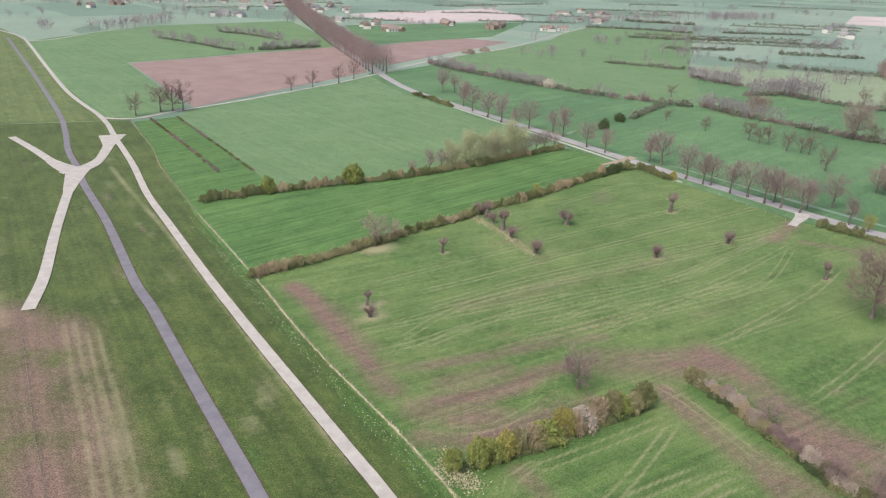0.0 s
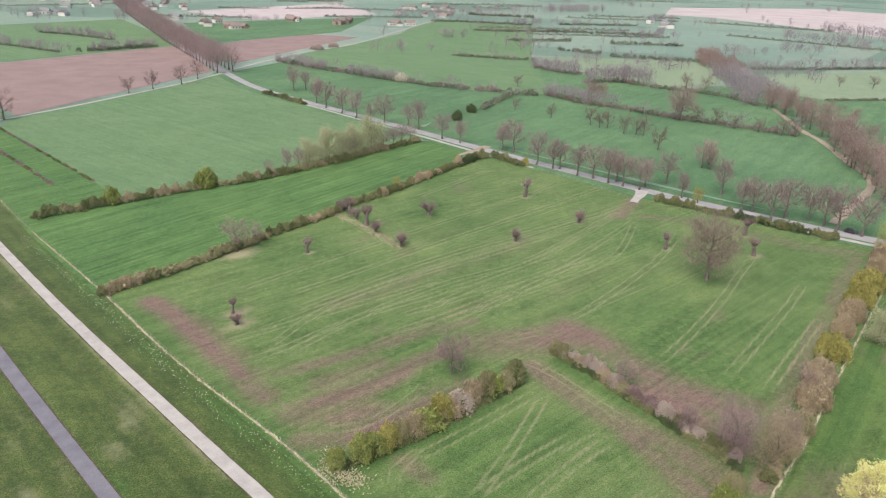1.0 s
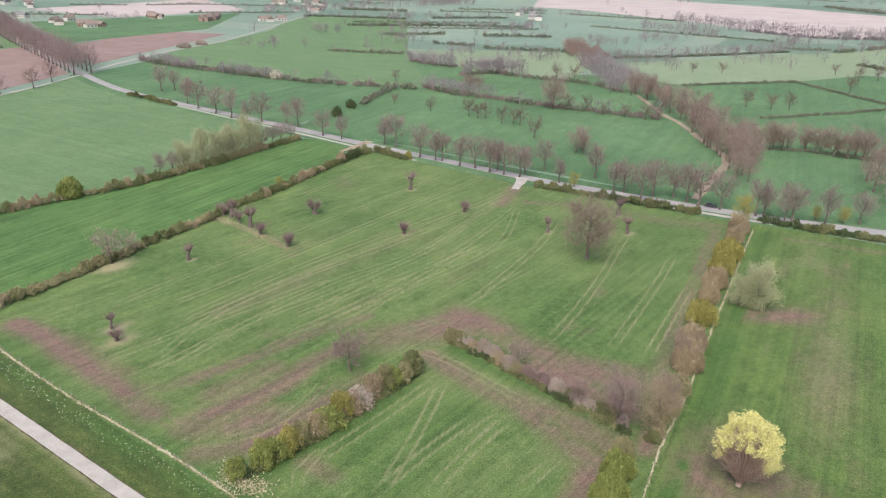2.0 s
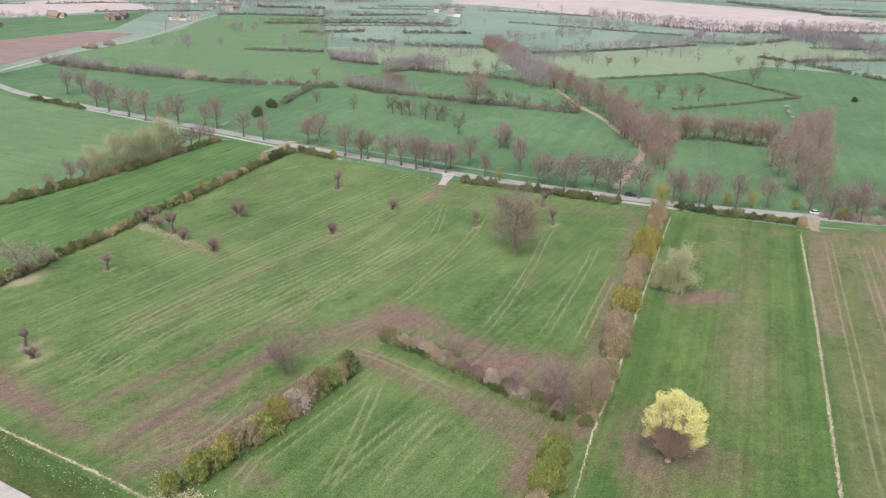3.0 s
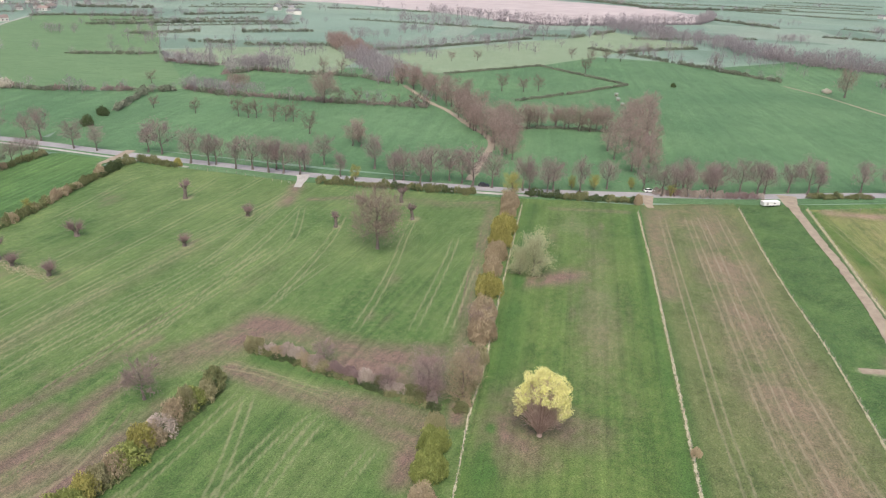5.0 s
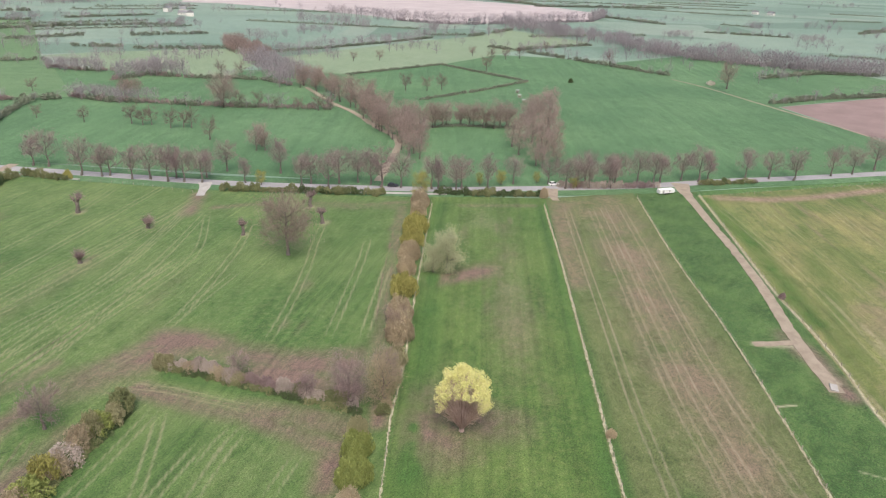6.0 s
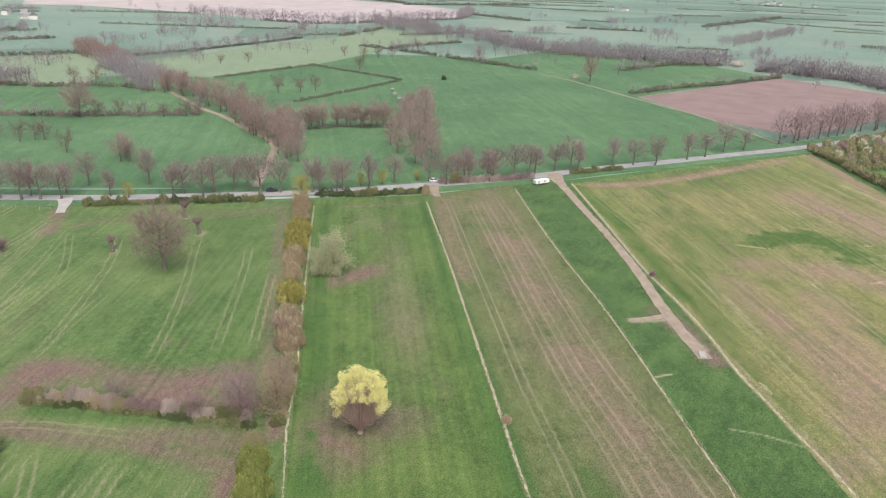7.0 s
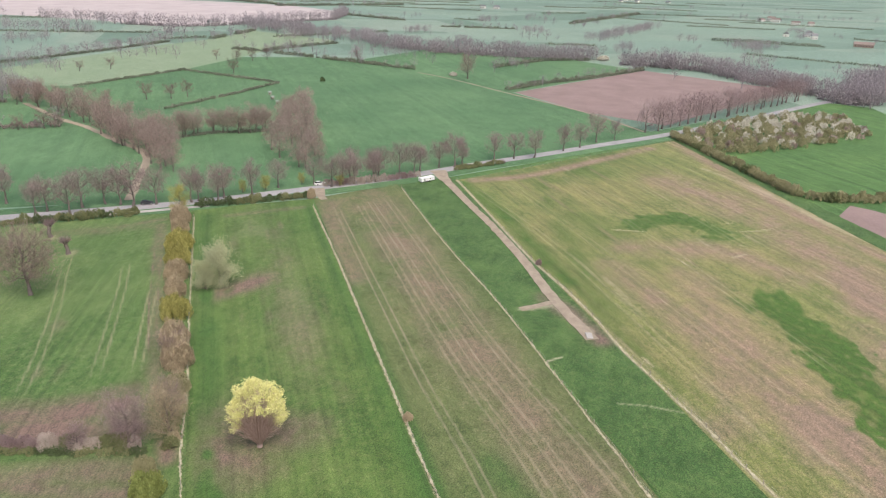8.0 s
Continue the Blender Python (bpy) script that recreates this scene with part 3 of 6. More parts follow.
def pipe(pts, radii, sides):
    """One unbroken length of wood through several points."""
    v, f = [], []
    for n, (p, r) in enumerate(zip(pts, radii)):
        w = np.array(pts[min(n + 1, len(pts) - 1)]) - np.array(pts[max(n - 1, 0)])
        w = w / np.linalg.norm(w)
        x = np.cross(w, (0.31, 0.95, 0.07))
        x /= np.linalg.norm(x)
        y = np.cross(w, x)
        v += [np.array(p) + r * (math.cos(6.2832 * i / sides) * x + math.sin(6.2832 * i / sides) * y) for i in range(sides)]
        if n:
            k = (n - 1) * sides
            f += [(k + i, k + (i + 1) % sides, k + sides + (i + 1) % sides, k + sides + i) for i in range(sides)]
    f.append(tuple(range(len(v) - sides, len(v))))
    return np.array(v), f


class Pollards:
    """Cut-back trees: stout leaning bole, lumpy fists on top, a brush of short shoots."""

    def __init__(self, seeds, height=2.4, sprout=1.6, sprouts=330):
        self.made = []
        for seed in seeds:
            rng = np.random.default_rng(seed)
            knots = [np.zeros(3)]
            for _ in range(4):
                knots.append(knots[-1] + np.array([*rng.normal(0, 0.1, 2), height / 4]))
            bole = mesh_from("trunk", *pipe(knots, (0.56, 0.42, 0.37, 0.36, 0.4), 8), BARK, True)
            limbs, tv, tf, p = [], [], [], knots[-1]
            for i in range(4):
                a = i * 1.7 + rng.uniform(0, 1)
                w = np.array([math.cos(a) * 0.7, math.sin(a) * 0.7, 0.7])
                e = p + w * rng.uniform(0.4, 0.8)
                limbs.append(mesh_from("limb", *pipe((p - (0, 0, 0.2), e, e + w * 0.2, e + w * 0.4), (0.26, 0.22, 0.33, 0.15), 6), BARK, True))
                for _ in range(sprouts // 4):
                    d = w * 0.6 + rng.normal(0, 0.5, 3) + (0, 0, 0.4)
                    sprig(tv, tf, e + w * 0.2 + rng.normal(0, 0.12, 3), d / np.linalg.norm(d), sprout * rng.uniform(0.5, 1.2), 0.05, rng)
            self.made.append((bole, limbs, mesh_from("crown", np.array(tv), tf, TWIG)))

    def plant(self, x, y, scale, label, rng, group=""):
        bole, limbs, crown = self.made[rng.integers(len(self.made))]
        ob = tagged(new("pollard_willow"), label, "tree", group)
        ob.matrix_basis = Matrix.LocRotScale((x, y, -0.05), Euler((0, 0, rng.uniform(0, 6.28))), (scale,) * 3)
        part("trunk", bole, ob)
        for me in limbs:
            part("limb", me, ob)
        part("crown", crown, ob, "brush of short brown shoots")
        return ob


POLLARD = Pollards((71, 72, 73))
STUMPY = Pollards((74, 75), 0.9, 2.1, 400)


def yellow_willow(x, y, label):
    """A many-stemmed willow: a fan of bare red-brown rods, with yellow young leaves in clumps over the upper and outer crown."""
    rng = np.random.default_rng(77)
    wv, wf, tv, tf, yv, yf = [], [], [], [], [], []
    tube(wv, wf, np.zeros(3), np.array([0.1, 0, 0.9]), 0.55, 0.45, 9)
    clumps, bare = [], np.array([-0.8, -0.36, -0.5])
    for i in range(250):
        up = 1 - 1.55 * (i + 0.5) / 250
        a = i * 2.4 + rng.normal(0, 0.25)
        out = math.sqrt(max(0.05, 1 - up * up)) if up > 0 else 1 - 0.72 * (-up) ** 1.3
        d = np.array([out * math.cos(a), out * math.sin(a), up])
        e = (d * (4.8, 4.8, 6.3) + (0, 0, 7.2)) * (*[rng.uniform(0.74, 1.1)] * 2, rng.uniform(0.92, 1.03))
        b = np.array([*(e[:2] * 0.05), 0.5])
        m = b * 0.45 + e * 0.55 + np.array([-0.1 * e[0], -0.1 * e[1], 0.25])
        tube(wv, wf, b, m, 0.06, 0.04, 3)
        tube(wv, wf, m, e, 0.045, 0.02, 3)
        for _ in range(20):
            q = m + (e - m) * rng.uniform(-0.2, 1) + rng.normal(0, 0.22, 3)
            w = (e - b) / np.linalg.norm(e - b) + rng.normal(0, 0.4, 3)
            sprig(tv, tf, q, w / np.linalg.norm(w), rng.uniform(0.4, 1.1), 0.045, rng)
        # the low south-western side is still bare
        if d @ bare / np.linalg.norm(d) < 0.5 + rng.normal(0, 0.05) and up > -0.35 and rng.random() < 0.85:
            clumps.append((e, rng.uniform(0.6, 1.0)))
    for e, size in clumps:
        for _ in range(110):
            d = rng.normal(size=3)
            d /= np.linalg.norm(d)
            w = d + rng.normal(0, 0.6, 3)
            sprig(yv, yf, e + d * size * rng.random() ** 0.4, w / np.linalg.norm(w), rng.uniform(0.14, 0.32), 0.15, rng)
    ob = tagged(new("willow"), label, "tree")
    ob.location = (x, y, -0.05)
    part("trunk", mesh_from("trunk", np.array(wv), wf, ROD, True), ob, "slender reddish-brown stems")
    part("twig_spray", mesh_from("twig_spray", np.array(tv), tf, ROD), ob, "bare reddish rods")
    part("crown", mesh_from("crown", np.array(yv), yf, YELLOW), ob, "bright yellow young leaves")
    return ob


def along(pts, wide, each, low, high, seed):
    """Places scattered along a belt, with a size each."""
    rng = np.random.default_rng(seed)
    spots, ways = line_points(pts, each)
    return [(p.x - w.y * o + rng.normal(0, each * 0.3), p.y + w.x * o + rng.normal(0, each * 0.3), rng.uniform(low, high)) for p, w in zip(spots, ways) for o in [rng.uniform(-wide / 2, wide / 2)]]


def tufts(name, lines, material, label, per=5, spread=0.5, size=0.45, seed=3):
    """Loose tufts of grass blades along lines, past counting."""
    rng = np.random.default_rng(seed)
    v, f = [], []
    for pts in lines:
        spots, _ = line_points(pts, 1.0)
        for p in spots:
            for _ in range(rng.poisson(per)):
                q = np.array([p.x, p.y, 0.02]) + np.array([*rng.normal(0, spread, 2), 0])
                d = np.array([*rng.normal(0, 0.8, 2), 0.6])
                sprig(v, f, q, d / np.linalg.norm(d), size * rng.uniform(0.5, 1.4), size * 0.5, rng)
    return tagged(new(name, mesh_from(name, np.array(v), f, material)), label, "grass", kind="stuff")


def fence(pts, label, step=4.0, seed=1, height=1.15, rails=2, lean=3.0):
    """Wire fence on rough wooden posts."""
    rng = np.random.default_rng(seed)
    spots, ways = line_points(pts, step)
    ob = tagged(new("fence"), label, "fence")
    ob.location = spots[0]
    wv, wf = [], []
    for i, p in enumerate(spots):
        part("post", POSTS[rng.integers(len(POSTS))], ob, at=Matrix.LocRotScale(p - spots[0] + Vector((0, 0, -0.05)), Euler([radians(rng.normal(0, lean)) for _ in "xy"] + [rng.uniform(0, 6)]), (1, 1, rng.uniform(0.9, 1.1))))
    for k in range(rails):
        wv, wf = [], []
        z = height * (0.92 - 0.38 * k)
        for a, b in zip(spots, spots[1:]):
            tube(wv, wf, np.array([*(a - spots[0])[:2], z]), np.array([*(b - spots[0])[:2], z]), 0.008, 0.008, 3)
        part("wire", mesh_from("wire", np.array(wv), wf, STEEL), ob)
    return ob


POSTS = []
for k in range(2):
    v, f = [], []
    tube(v, f, np.array([0, 0, 0.0]), np.array([0.01, 0.02, 1.1]), 0.085, 0.075, 6)
    tube(v, f, np.array([0.01, 0.02, 1.1]), np.array([0.02, 0.02, 1.24]), 0.075, 0.02, 6)
    POSTS.append(mesh_from("post", np.array(v), f, WOOD))


def box_mesh(name, w, d, h, material, bevel=0.0, at=(0, 0, 0)):
    bm = bmesh.new()
    bmesh.ops.create_cube(bm, size=1)
    bmesh.ops.scale(bm, vec=(w, d, h), verts=bm.verts)
    bmesh.ops.translate(bm, vec=(at[0], at[1], at[2] + h / 2), verts=bm.verts)
    if bevel:
        bmesh.ops.bevel(bm, geom=bm.edges[:], offset=bevel, segments=2, affect="EDGES", profile=0.6)
    me = bpy.data.meshes.new(name)
    bm.to_mesh(me)
    bm.free()
    me.materials.append(material)
    return me


def house(x, y, w, d, h, turn, wall, roof, label, category="house"):
    """A plain house: walls, pitched roof with eaves, chimney, door and windows."""
    ob = tagged(new("house"), label, category)
    ob.matrix_basis = pose(x, y, -0.05, 0, 0, turn)
    part("wall", box_mesh("wall", w, d, h, wall), ob)
    e, rise = 0.4, d * 0.42
    v = [(-w / 2 - e, -d / 2 - e, h - 0.15), (w / 2 + e, -d / 2 - e, h - 0.15), (w / 2 + e, d / 2 + e, h - 0.15), (-w / 2 - e, d / 2 + e, h - 0.15), (-w / 2 - e, 0, h + rise), (w / 2 + e, 0, h + rise)]
    r = part("roof", mesh_from("roof", v, [(0, 1, 5, 4), (2, 3, 4, 5), (1, 2, 5), (3, 0, 4), (3, 2, 1, 0)], roof), ob)
    part("chimney", box_mesh("chimney", 0.7, 0.7, 1.6, BRICK, at=(w * 0.25, 0, h + rise - 0.7)), r)
    for side in (-1, 1):
        for i in range(max(1, int(w / 3.2))):
            u = -w / 2 + (i + 0.5) * w / max(1, int(w / 3.2))
            part("window", box_mesh("window", 1.1, 0.12, 1.3, DARKGLASS, at=(u, side * (d / 2 + 0.01), 1.0)), ob)
    part("door", box_mesh("door", 0.12, 1.0, 2.05, WOOD, at=(w / 2 + 0.01, 0, 0.05)), ob)
    return ob


def car(x, y, turn, paint, label):
    """A small passenger car: lofted body, glazed cabin, four wheels, lamps."""
    ob = tagged(new("car"), label, "car")
    ob.matrix_basis = pose(x, y, 0.10, 0, 0, turn)
    def loft(rings):
        v, f = [], []
        for lx, half, z0, z1, crown in rings:
            v += [(lx, -half, z0), (lx, half, z0), (lx, half, z1), (lx, half * crown, z1 + 0.05), (lx, -half * crown, z1 + 0.05), (lx, -half, z1)]
        for i in range(len(rings) - 1):
            for k in range(6):
                a, b = 6 * i + k, 6 * i + (k + 1) % 6
                f.append((a, b, b + 6, a + 6))
        n = len(v)
        f += [tuple(range(5, -1, -1)), tuple(range(n - 6, n))]
        return v, f
    part("body", mesh_from("body", *loft([(-2.1, 0.74, 0.35, 0.72, 0.8), (-1.95, 0.84, 0.22, 0.86, 0.85), (-0.9, 0.88, 0.2, 0.92, 0.9), (0.6, 0.88, 0.2, 0.9, 0.9), (1.5, 0.85, 0.22, 0.8, 0.85), (2.1, 0.7, 0.3, 0.62, 0.8)]), paint), ob)
    part("window", mesh_from("window", *loft([(-1.85, 0.7, 0.86, 0.9, 0.8), (-1.35, 0.72, 0.86, 1.36, 0.75), (0.1, 0.72, 0.86, 1.4, 0.75), (0.95, 0.7, 0.84, 0.9, 0.8)]), DARKGLASS), ob)
    part("roof", mesh_from("roof", *loft([(-1.4, 0.6, 1.37, 1.4, 0.8), (-0.6, 0.62, 1.4, 1.44, 0.8), (0.12, 0.6, 1.39, 1.42, 0.8)]), paint), ob)
    for wx in (-1.3, 1.3):
        for side in (-1, 1):
            v, f = [], []
            tube(v, f, np.array([wx, side * 0.74, 0.31]), np.array([wx, side * 0.9, 0.31]), 0.31, 0.31, 14)
            f += [tuple(range(14)), tuple(range(14, 28))]
            w = part("wheel", mesh_from("tyre", np.array(v), f, RUBBER), ob)
            v, f = [], []
            tube(v, f, np.array([wx, side * 0.89, 0.31]), np.array([wx, side * 0.915, 0.31]), 0.19, 0.16, 10)
            f.append(tuple(range(10, 20)))
            part("rim", mesh_from("rim", np.array(v), f, STEEL), w)
    for side in (-1, 1):
        part("headlight", box_mesh("headlight", 0.06, 0.3, 0.12, WHITE, at=(2.06, side * 0.5, 0.52)), ob)
    return ob


# ---- ground ----
ground_disc = [(4600 * math.cos(a), 4600 * math.sin(a)) for a in np.linspace(0, 2 * math.pi, 64, endpoint=False)]
n, l = FARLAND_HAZED.node_tree.nodes, FARLAND_HAZED.node_tree.links
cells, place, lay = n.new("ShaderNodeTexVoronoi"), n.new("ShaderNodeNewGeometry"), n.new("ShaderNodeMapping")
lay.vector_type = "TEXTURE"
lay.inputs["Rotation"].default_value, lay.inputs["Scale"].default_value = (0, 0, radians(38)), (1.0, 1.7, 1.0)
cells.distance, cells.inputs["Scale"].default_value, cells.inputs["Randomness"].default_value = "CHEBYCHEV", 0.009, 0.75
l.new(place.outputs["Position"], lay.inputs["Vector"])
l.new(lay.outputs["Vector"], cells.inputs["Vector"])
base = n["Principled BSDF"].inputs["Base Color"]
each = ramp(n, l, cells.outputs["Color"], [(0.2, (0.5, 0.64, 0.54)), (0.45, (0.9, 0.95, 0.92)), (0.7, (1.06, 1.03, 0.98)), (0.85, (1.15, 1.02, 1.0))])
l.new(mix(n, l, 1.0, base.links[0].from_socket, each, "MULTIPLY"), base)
sheet("ground", ground_disc, -0.10, FARLAND_HAZED, "wide green farmland reaching the horizon", "ground")

# the fence lines
FENCE_WEST = [(-156, 352), (-125, 299), (-111, 270), (-78, 214), (-51, 171), (-28, 132.5), (-8.5, 104), (1.3, 88.4), (18, 60)]
FENCE_EAST = [(172, 149), (139, 123.5), (110, 101), (89, 84.4), (72.5, 72.4), (59.4, 61.6), (40, 46)]
FENCE_TWO = [(199, 119), (158, 86.7), (131, 66), (106.5, 47.3), (88.8, 33.8), (80, 27), (62, 13)]
FENCE_THREE = [(232.5, 99), (197.9, 73.5), (177.9, 58), (156.3, 40.3), (144.6, 31.3), (127.1, 18.5), (117.2, 11.4), (109, 5.5), (101.1, -0.4), (93.2, -5.9), (76, -20)]
FENCE_FOUR = [(252.5, 83), (214.8, 56.8), (197.4, 45), (180.8, 33.3), (167.3, 22.2), (154.4, 12.7), (139.5, 3.2), (131.5, -3.2), (123.4, -9.3), (116.4, -15), (106.6, -21.8), (90, -35)]

# the large pasture: wheel marks towards the gate, trampled earth by the hedges
wear = Wear()
for pts in ([(-11, 132), (8, 153), (41, 172), (80, 191.5), (116, 211)], [(-14.5, 140), (8, 153.4), (26.5, 163.5), (60, 178.4), (95, 196), (116, 210)],
            [(-6, 130), (13.5, 145.4), (37.6, 159.4), (66.5, 171.5), (113, 207)], [(-16.5, 128), (-6, 133), (10.6, 143.6), (36.3, 154.5), (68, 171), (112, 205)],
            [(-6.8, 148), (11, 160), (39, 176), (78, 193.5), (109, 205)], [(-6, 158.5), (12.6, 169), (36.8, 184), (76, 207), (119, 233)],
            [(-20, 162), (5, 178), (40, 200), (80, 224), (104, 242)], [(40, 228), (62, 246), (82, 262)], [(28, 137), (52, 148), (87.6, 166), (112, 196)],
            [(19.5, 142.5), (41.5, 151), (72.5, 165), (114, 198)], [(25.5, 143), (47.4, 157.4), (77, 172.5)], [(33, 136), (60, 154), (85, 171)], [(17, 134.6), (35.6, 143), (61.5, 157), (87.6, 169)]):
    wear.wheels(pts, 0.6)
for pts in ([(63.5, 135), (79.3, 146), (101, 163), (118, 180)], [(73.2, 112), (87, 122), (105.4, 137), (121, 151.5), (138, 166)], [(83, 103), (99.3, 115), (119.4, 130), (134, 142)], [(89, 97.5), (105, 109.5), (125.5, 124.7)]):
    wear.wheels(pts, 0.72)
for pts in ([(46.2, 108.5), (38.9, 104.2), (27.6, 98), (17.9, 93), (12.7, 89.6)], [(46.5, 107.7), (40.2, 99.7), (31.8, 89.6), (26, 83.4), (22.4, 79.7)], [(47.5, 93.7), (37.4, 88.8), (28.8, 84.3), (21.8, 80)],
            [(54, 91.6), (43.1, 85.6), (34.3, 80.2), (29.6, 76.9)], [(56.7, 78.4), (46.8, 73.9), (42.8, 71.8)], [(10.7, 84.3), (12.1, 89.5), (16, 93.3), (22, 93.4)], [(55, 93), (47.1, 90.4), (39.4, 85.9)]):
    wear.wheels(pts, 0.7)
for pts in ([(39.2, 122.3), (45.9, 115.6), (50.9, 106.1), (56.3, 94.2), (60.7, 82.7)], [(61.2, 75.9), (55.5, 71.2), (51.5, 68.4)], [(-3.1, 110.1), (6.1, 110.8), (16.9, 116.7), (25.3, 122.6), (36.1, 124.7)], [(-2.4, 101.2), (6.5, 99.7), (14.3, 104), (20.5, 110.2), (27.8, 118.1)],
            [(-8.4, 122.7), (4.8, 126.3), (17.7, 132.9), (35.9, 142.5), (55.4, 151.2)], [(-36, 160), (-30, 152), (-23.5, 139.5), (-18, 130), (-9.6, 115.9), (-2, 104)], [(-33, 159), (-27, 149), (-21, 137.5), (-13, 124)], [(152.6, 146.5), (116, 116.7), (94.9, 98.1)],
            [(62, 124), (68, 110), (75, 99), (84, 93)], [(58, 128), (66, 113), (73, 101)]):
    wear.wheels(pts, 0.8, kind="soil")
for pts in ([(43, 121), (48.5, 114), (53.5, 103), (58.5, 91)], [(38, 127), (48, 128.5), (57, 130)], [(-1, 103), (8, 103), (17, 108.5), (24, 116)], [(58.7, 132.7), (75.5, 141.4), (94.7, 150.7)], [(-22, 136.8), (-5.3, 143.5), (14.5, 151.9), (38.5, 162.8)]):
    wear.wheels(pts, 0.55)
# trampled earth: pts, half width, depth
for pts, half, depth in (([(-37.5, 161.3), (-31.8, 154.6), (-24.3, 141.9), (-18.7, 131.6), (-14.5, 125), (-9.6, 115.9)], 2.8, 0.95), ([(-27, 150), (-21, 139), (-16, 131)], 3.4, 0.55), ([(-3.2, 108.9), (3.5, 106.4), (11.7, 106.8)], 3.8, 0.6),
                         ([(-3, 110.6), (5.3, 113), (14.6, 116.5), (24.4, 123.6), (34.2, 127.2), (45.7, 129.2), (56.5, 131)], 2.8, 0.7), ([(-14, 126.3), (-7.3, 123.1), (0.3, 125.1), (10.9, 128.7), (25.6, 133.9), (38.7, 137.6)], 2.0, 0.5),
                         ([(36.8, 127.1), (51.4, 125.7), (62.4, 124.5)], 5.6, 0.7), ([(-2.9, 100.6), (5.5, 99.7), (14.3, 104), (23, 108.8), (29.8, 112.5)], 2.4, 0.8), ([(46.1, 116), (48.5, 109.2), (52.6, 99), (56.4, 89.8), (58.5, 79.3), (60.1, 74.7), (52.4, 68)], 2.8, 0.66),
                         ([(59.1, 130.1), (64.3, 122.4), (68.6, 108.8), (73, 101), (79.5, 92)], 4.6, 0.82), ([(66, 104), (71, 93), (75, 85)], 4.0, 0.9), ([(70, 113), (76, 103), (84.9, 94.4)], 3.0, 0.5), ([(161.6, 153.8), (122.7, 121), (99.6, 101.4), (87.7, 91.1)], 2.2, 0.42), ([(13.9, 91.9), (17, 87.2)], 2.2, 0.5),
                         ([(55.8, 95.2), (61.9, 85.8), (65.8, 76.2)], 3.6, 0.65), ([(73.5, 76.5), (70.5, 73.5)], 1.8, 1.0), ([(120, 214), (113, 206), (106, 199)], 2.6, 0.85), ([(116, 198), (135.6, 186), (154, 165), (166, 157)], 2.2, 0.45), ([(8, 152), (36, 167), (66, 182)], 5.0, 0.22), ([(2, 118), (14, 123)], 3.0, 0.45)):
    wear.stroke("soil", pts, half, depth, 0.9)
wear.patch("soil", 60, 82, 6, 9, -20, 0.45).patch("soil", 150, 168, 24, 5, -50, 0.4).patch("soil", 30, 180, 6, 2, 30, 0.3).patch("soil", 72, 152, 14, 4, 28, 0.25).patch("soil", 5, 116, 9, 6, 25, 0.35)
wear.stroke("lush", [(-50, 166), (-27, 130), (-9, 102), (4, 84), (22, 56)], 3.4, 0.6, 0.9)
# dark green along two hedge feet: hedge shade painted in with the rank grass
wear.stroke("lush", [(5, 91), (18, 96), (29, 101.5), (40, 107)], 2.2, 0.65, 0.8)
wear.stroke("lush", [(52, 117), (56, 107.5), (62, 94), (68, 81)], 1.7, 0.65, 0.8)
for x, y, r in ((-16, 146, 2.6), (-17, 152, 2.4), (2, 185.6, 1.2), (82, 224.5, 1.8), (90.6, 196, 1.4), (65, 184.3, 1.6), (108, 170.6, 1.2), (131.7, 161, 2.0), (139, 176, 1.3), (-18, 188, 4.0)):
    wear.patch("pale", x + 0.6, y - 0.2, r * 1.5, r * 0.9, 30, 1.0)
wear.patch("soil", 68, 185.5, 3.6, 1.2, 25, 0.7)
for x, y, r in ((108, 148, 5), (29, 117, 3.5), (14, 111, 3)):
    wear.patch("lush", x, y, r, r * 0.7, 0, 0.6)
for x, y, rx, ry, turn, d in ((112, 128, 34, 15, 38, 0.5), (140, 158, 22, 12, 40, 0.35), (24, 96, 14, 8, 25, 0.45), (38, 92, 14, 9, 40, 0.5), (40, 66, 18, 8, 40, 0.45), (92, 150, 30, 9, 30, 0.3), (10, 165, 40, 8, 35, 0.22)):
    wear.patch("lush", x, y, rx, ry, turn, d)
rngp = np.random.default_rng(4)
wear.stroke("pale", FENCE_WEST, 0.3, 0.5, 0.7)
for _ in range(60):
    wear.patch("lush" if rngp.random() < 0.6 else "soil", rngp.uniform(-40, 160), rngp.uniform(70, 250), rngp.uniform(2, 9), rngp.uniform(1.2, 3), 28, rngp.uniform(0.15, 0.4))
field("pasture", (-52, 172), (84, 280), (174, 156), (34, 32), 0.46, 0.0, GRASS, wear, "grazed green pasture with worn brown earth and wheel tracks", "pasture")

wear = Wear()
wear.stroke("pale", FENCE_WEST, 0.3, 0.5, 0.7)
wear.stroke("soil", [(-103, 144), (-94, 137), (-85, 122), (-73, 102), (-62, 85), (-45, 58)], 6.5, 0.85, 1.0)
wear.stroke("soil", [(-86, 138), (-72, 116), (-58, 92), (-45, 70)], 6.5, 0.7, 1.3)
wear.wheels([(-80, 140), (-66, 116), (-52, 92), (-40, 70)], 0.5, 2.2, 0.6)
wear.wheels([(-88, 145), (-72, 118), (-58, 94), (-46, 72)], 0.5, 2.2, 0.6)
wear.stroke("pale", [(-135, 190), (-120, 165), (-104, 140)], 5, 0.35, 1.4).stroke("pale", [(-60, 105), (-48, 82), (-38, 64)], 3.0, 0.25, 1.4)
wear.stroke("lush", [(-75, 205), (-52, 168), (-28, 130), (-10, 102), (10, 72)], 2.6, 0.6, 1.2)
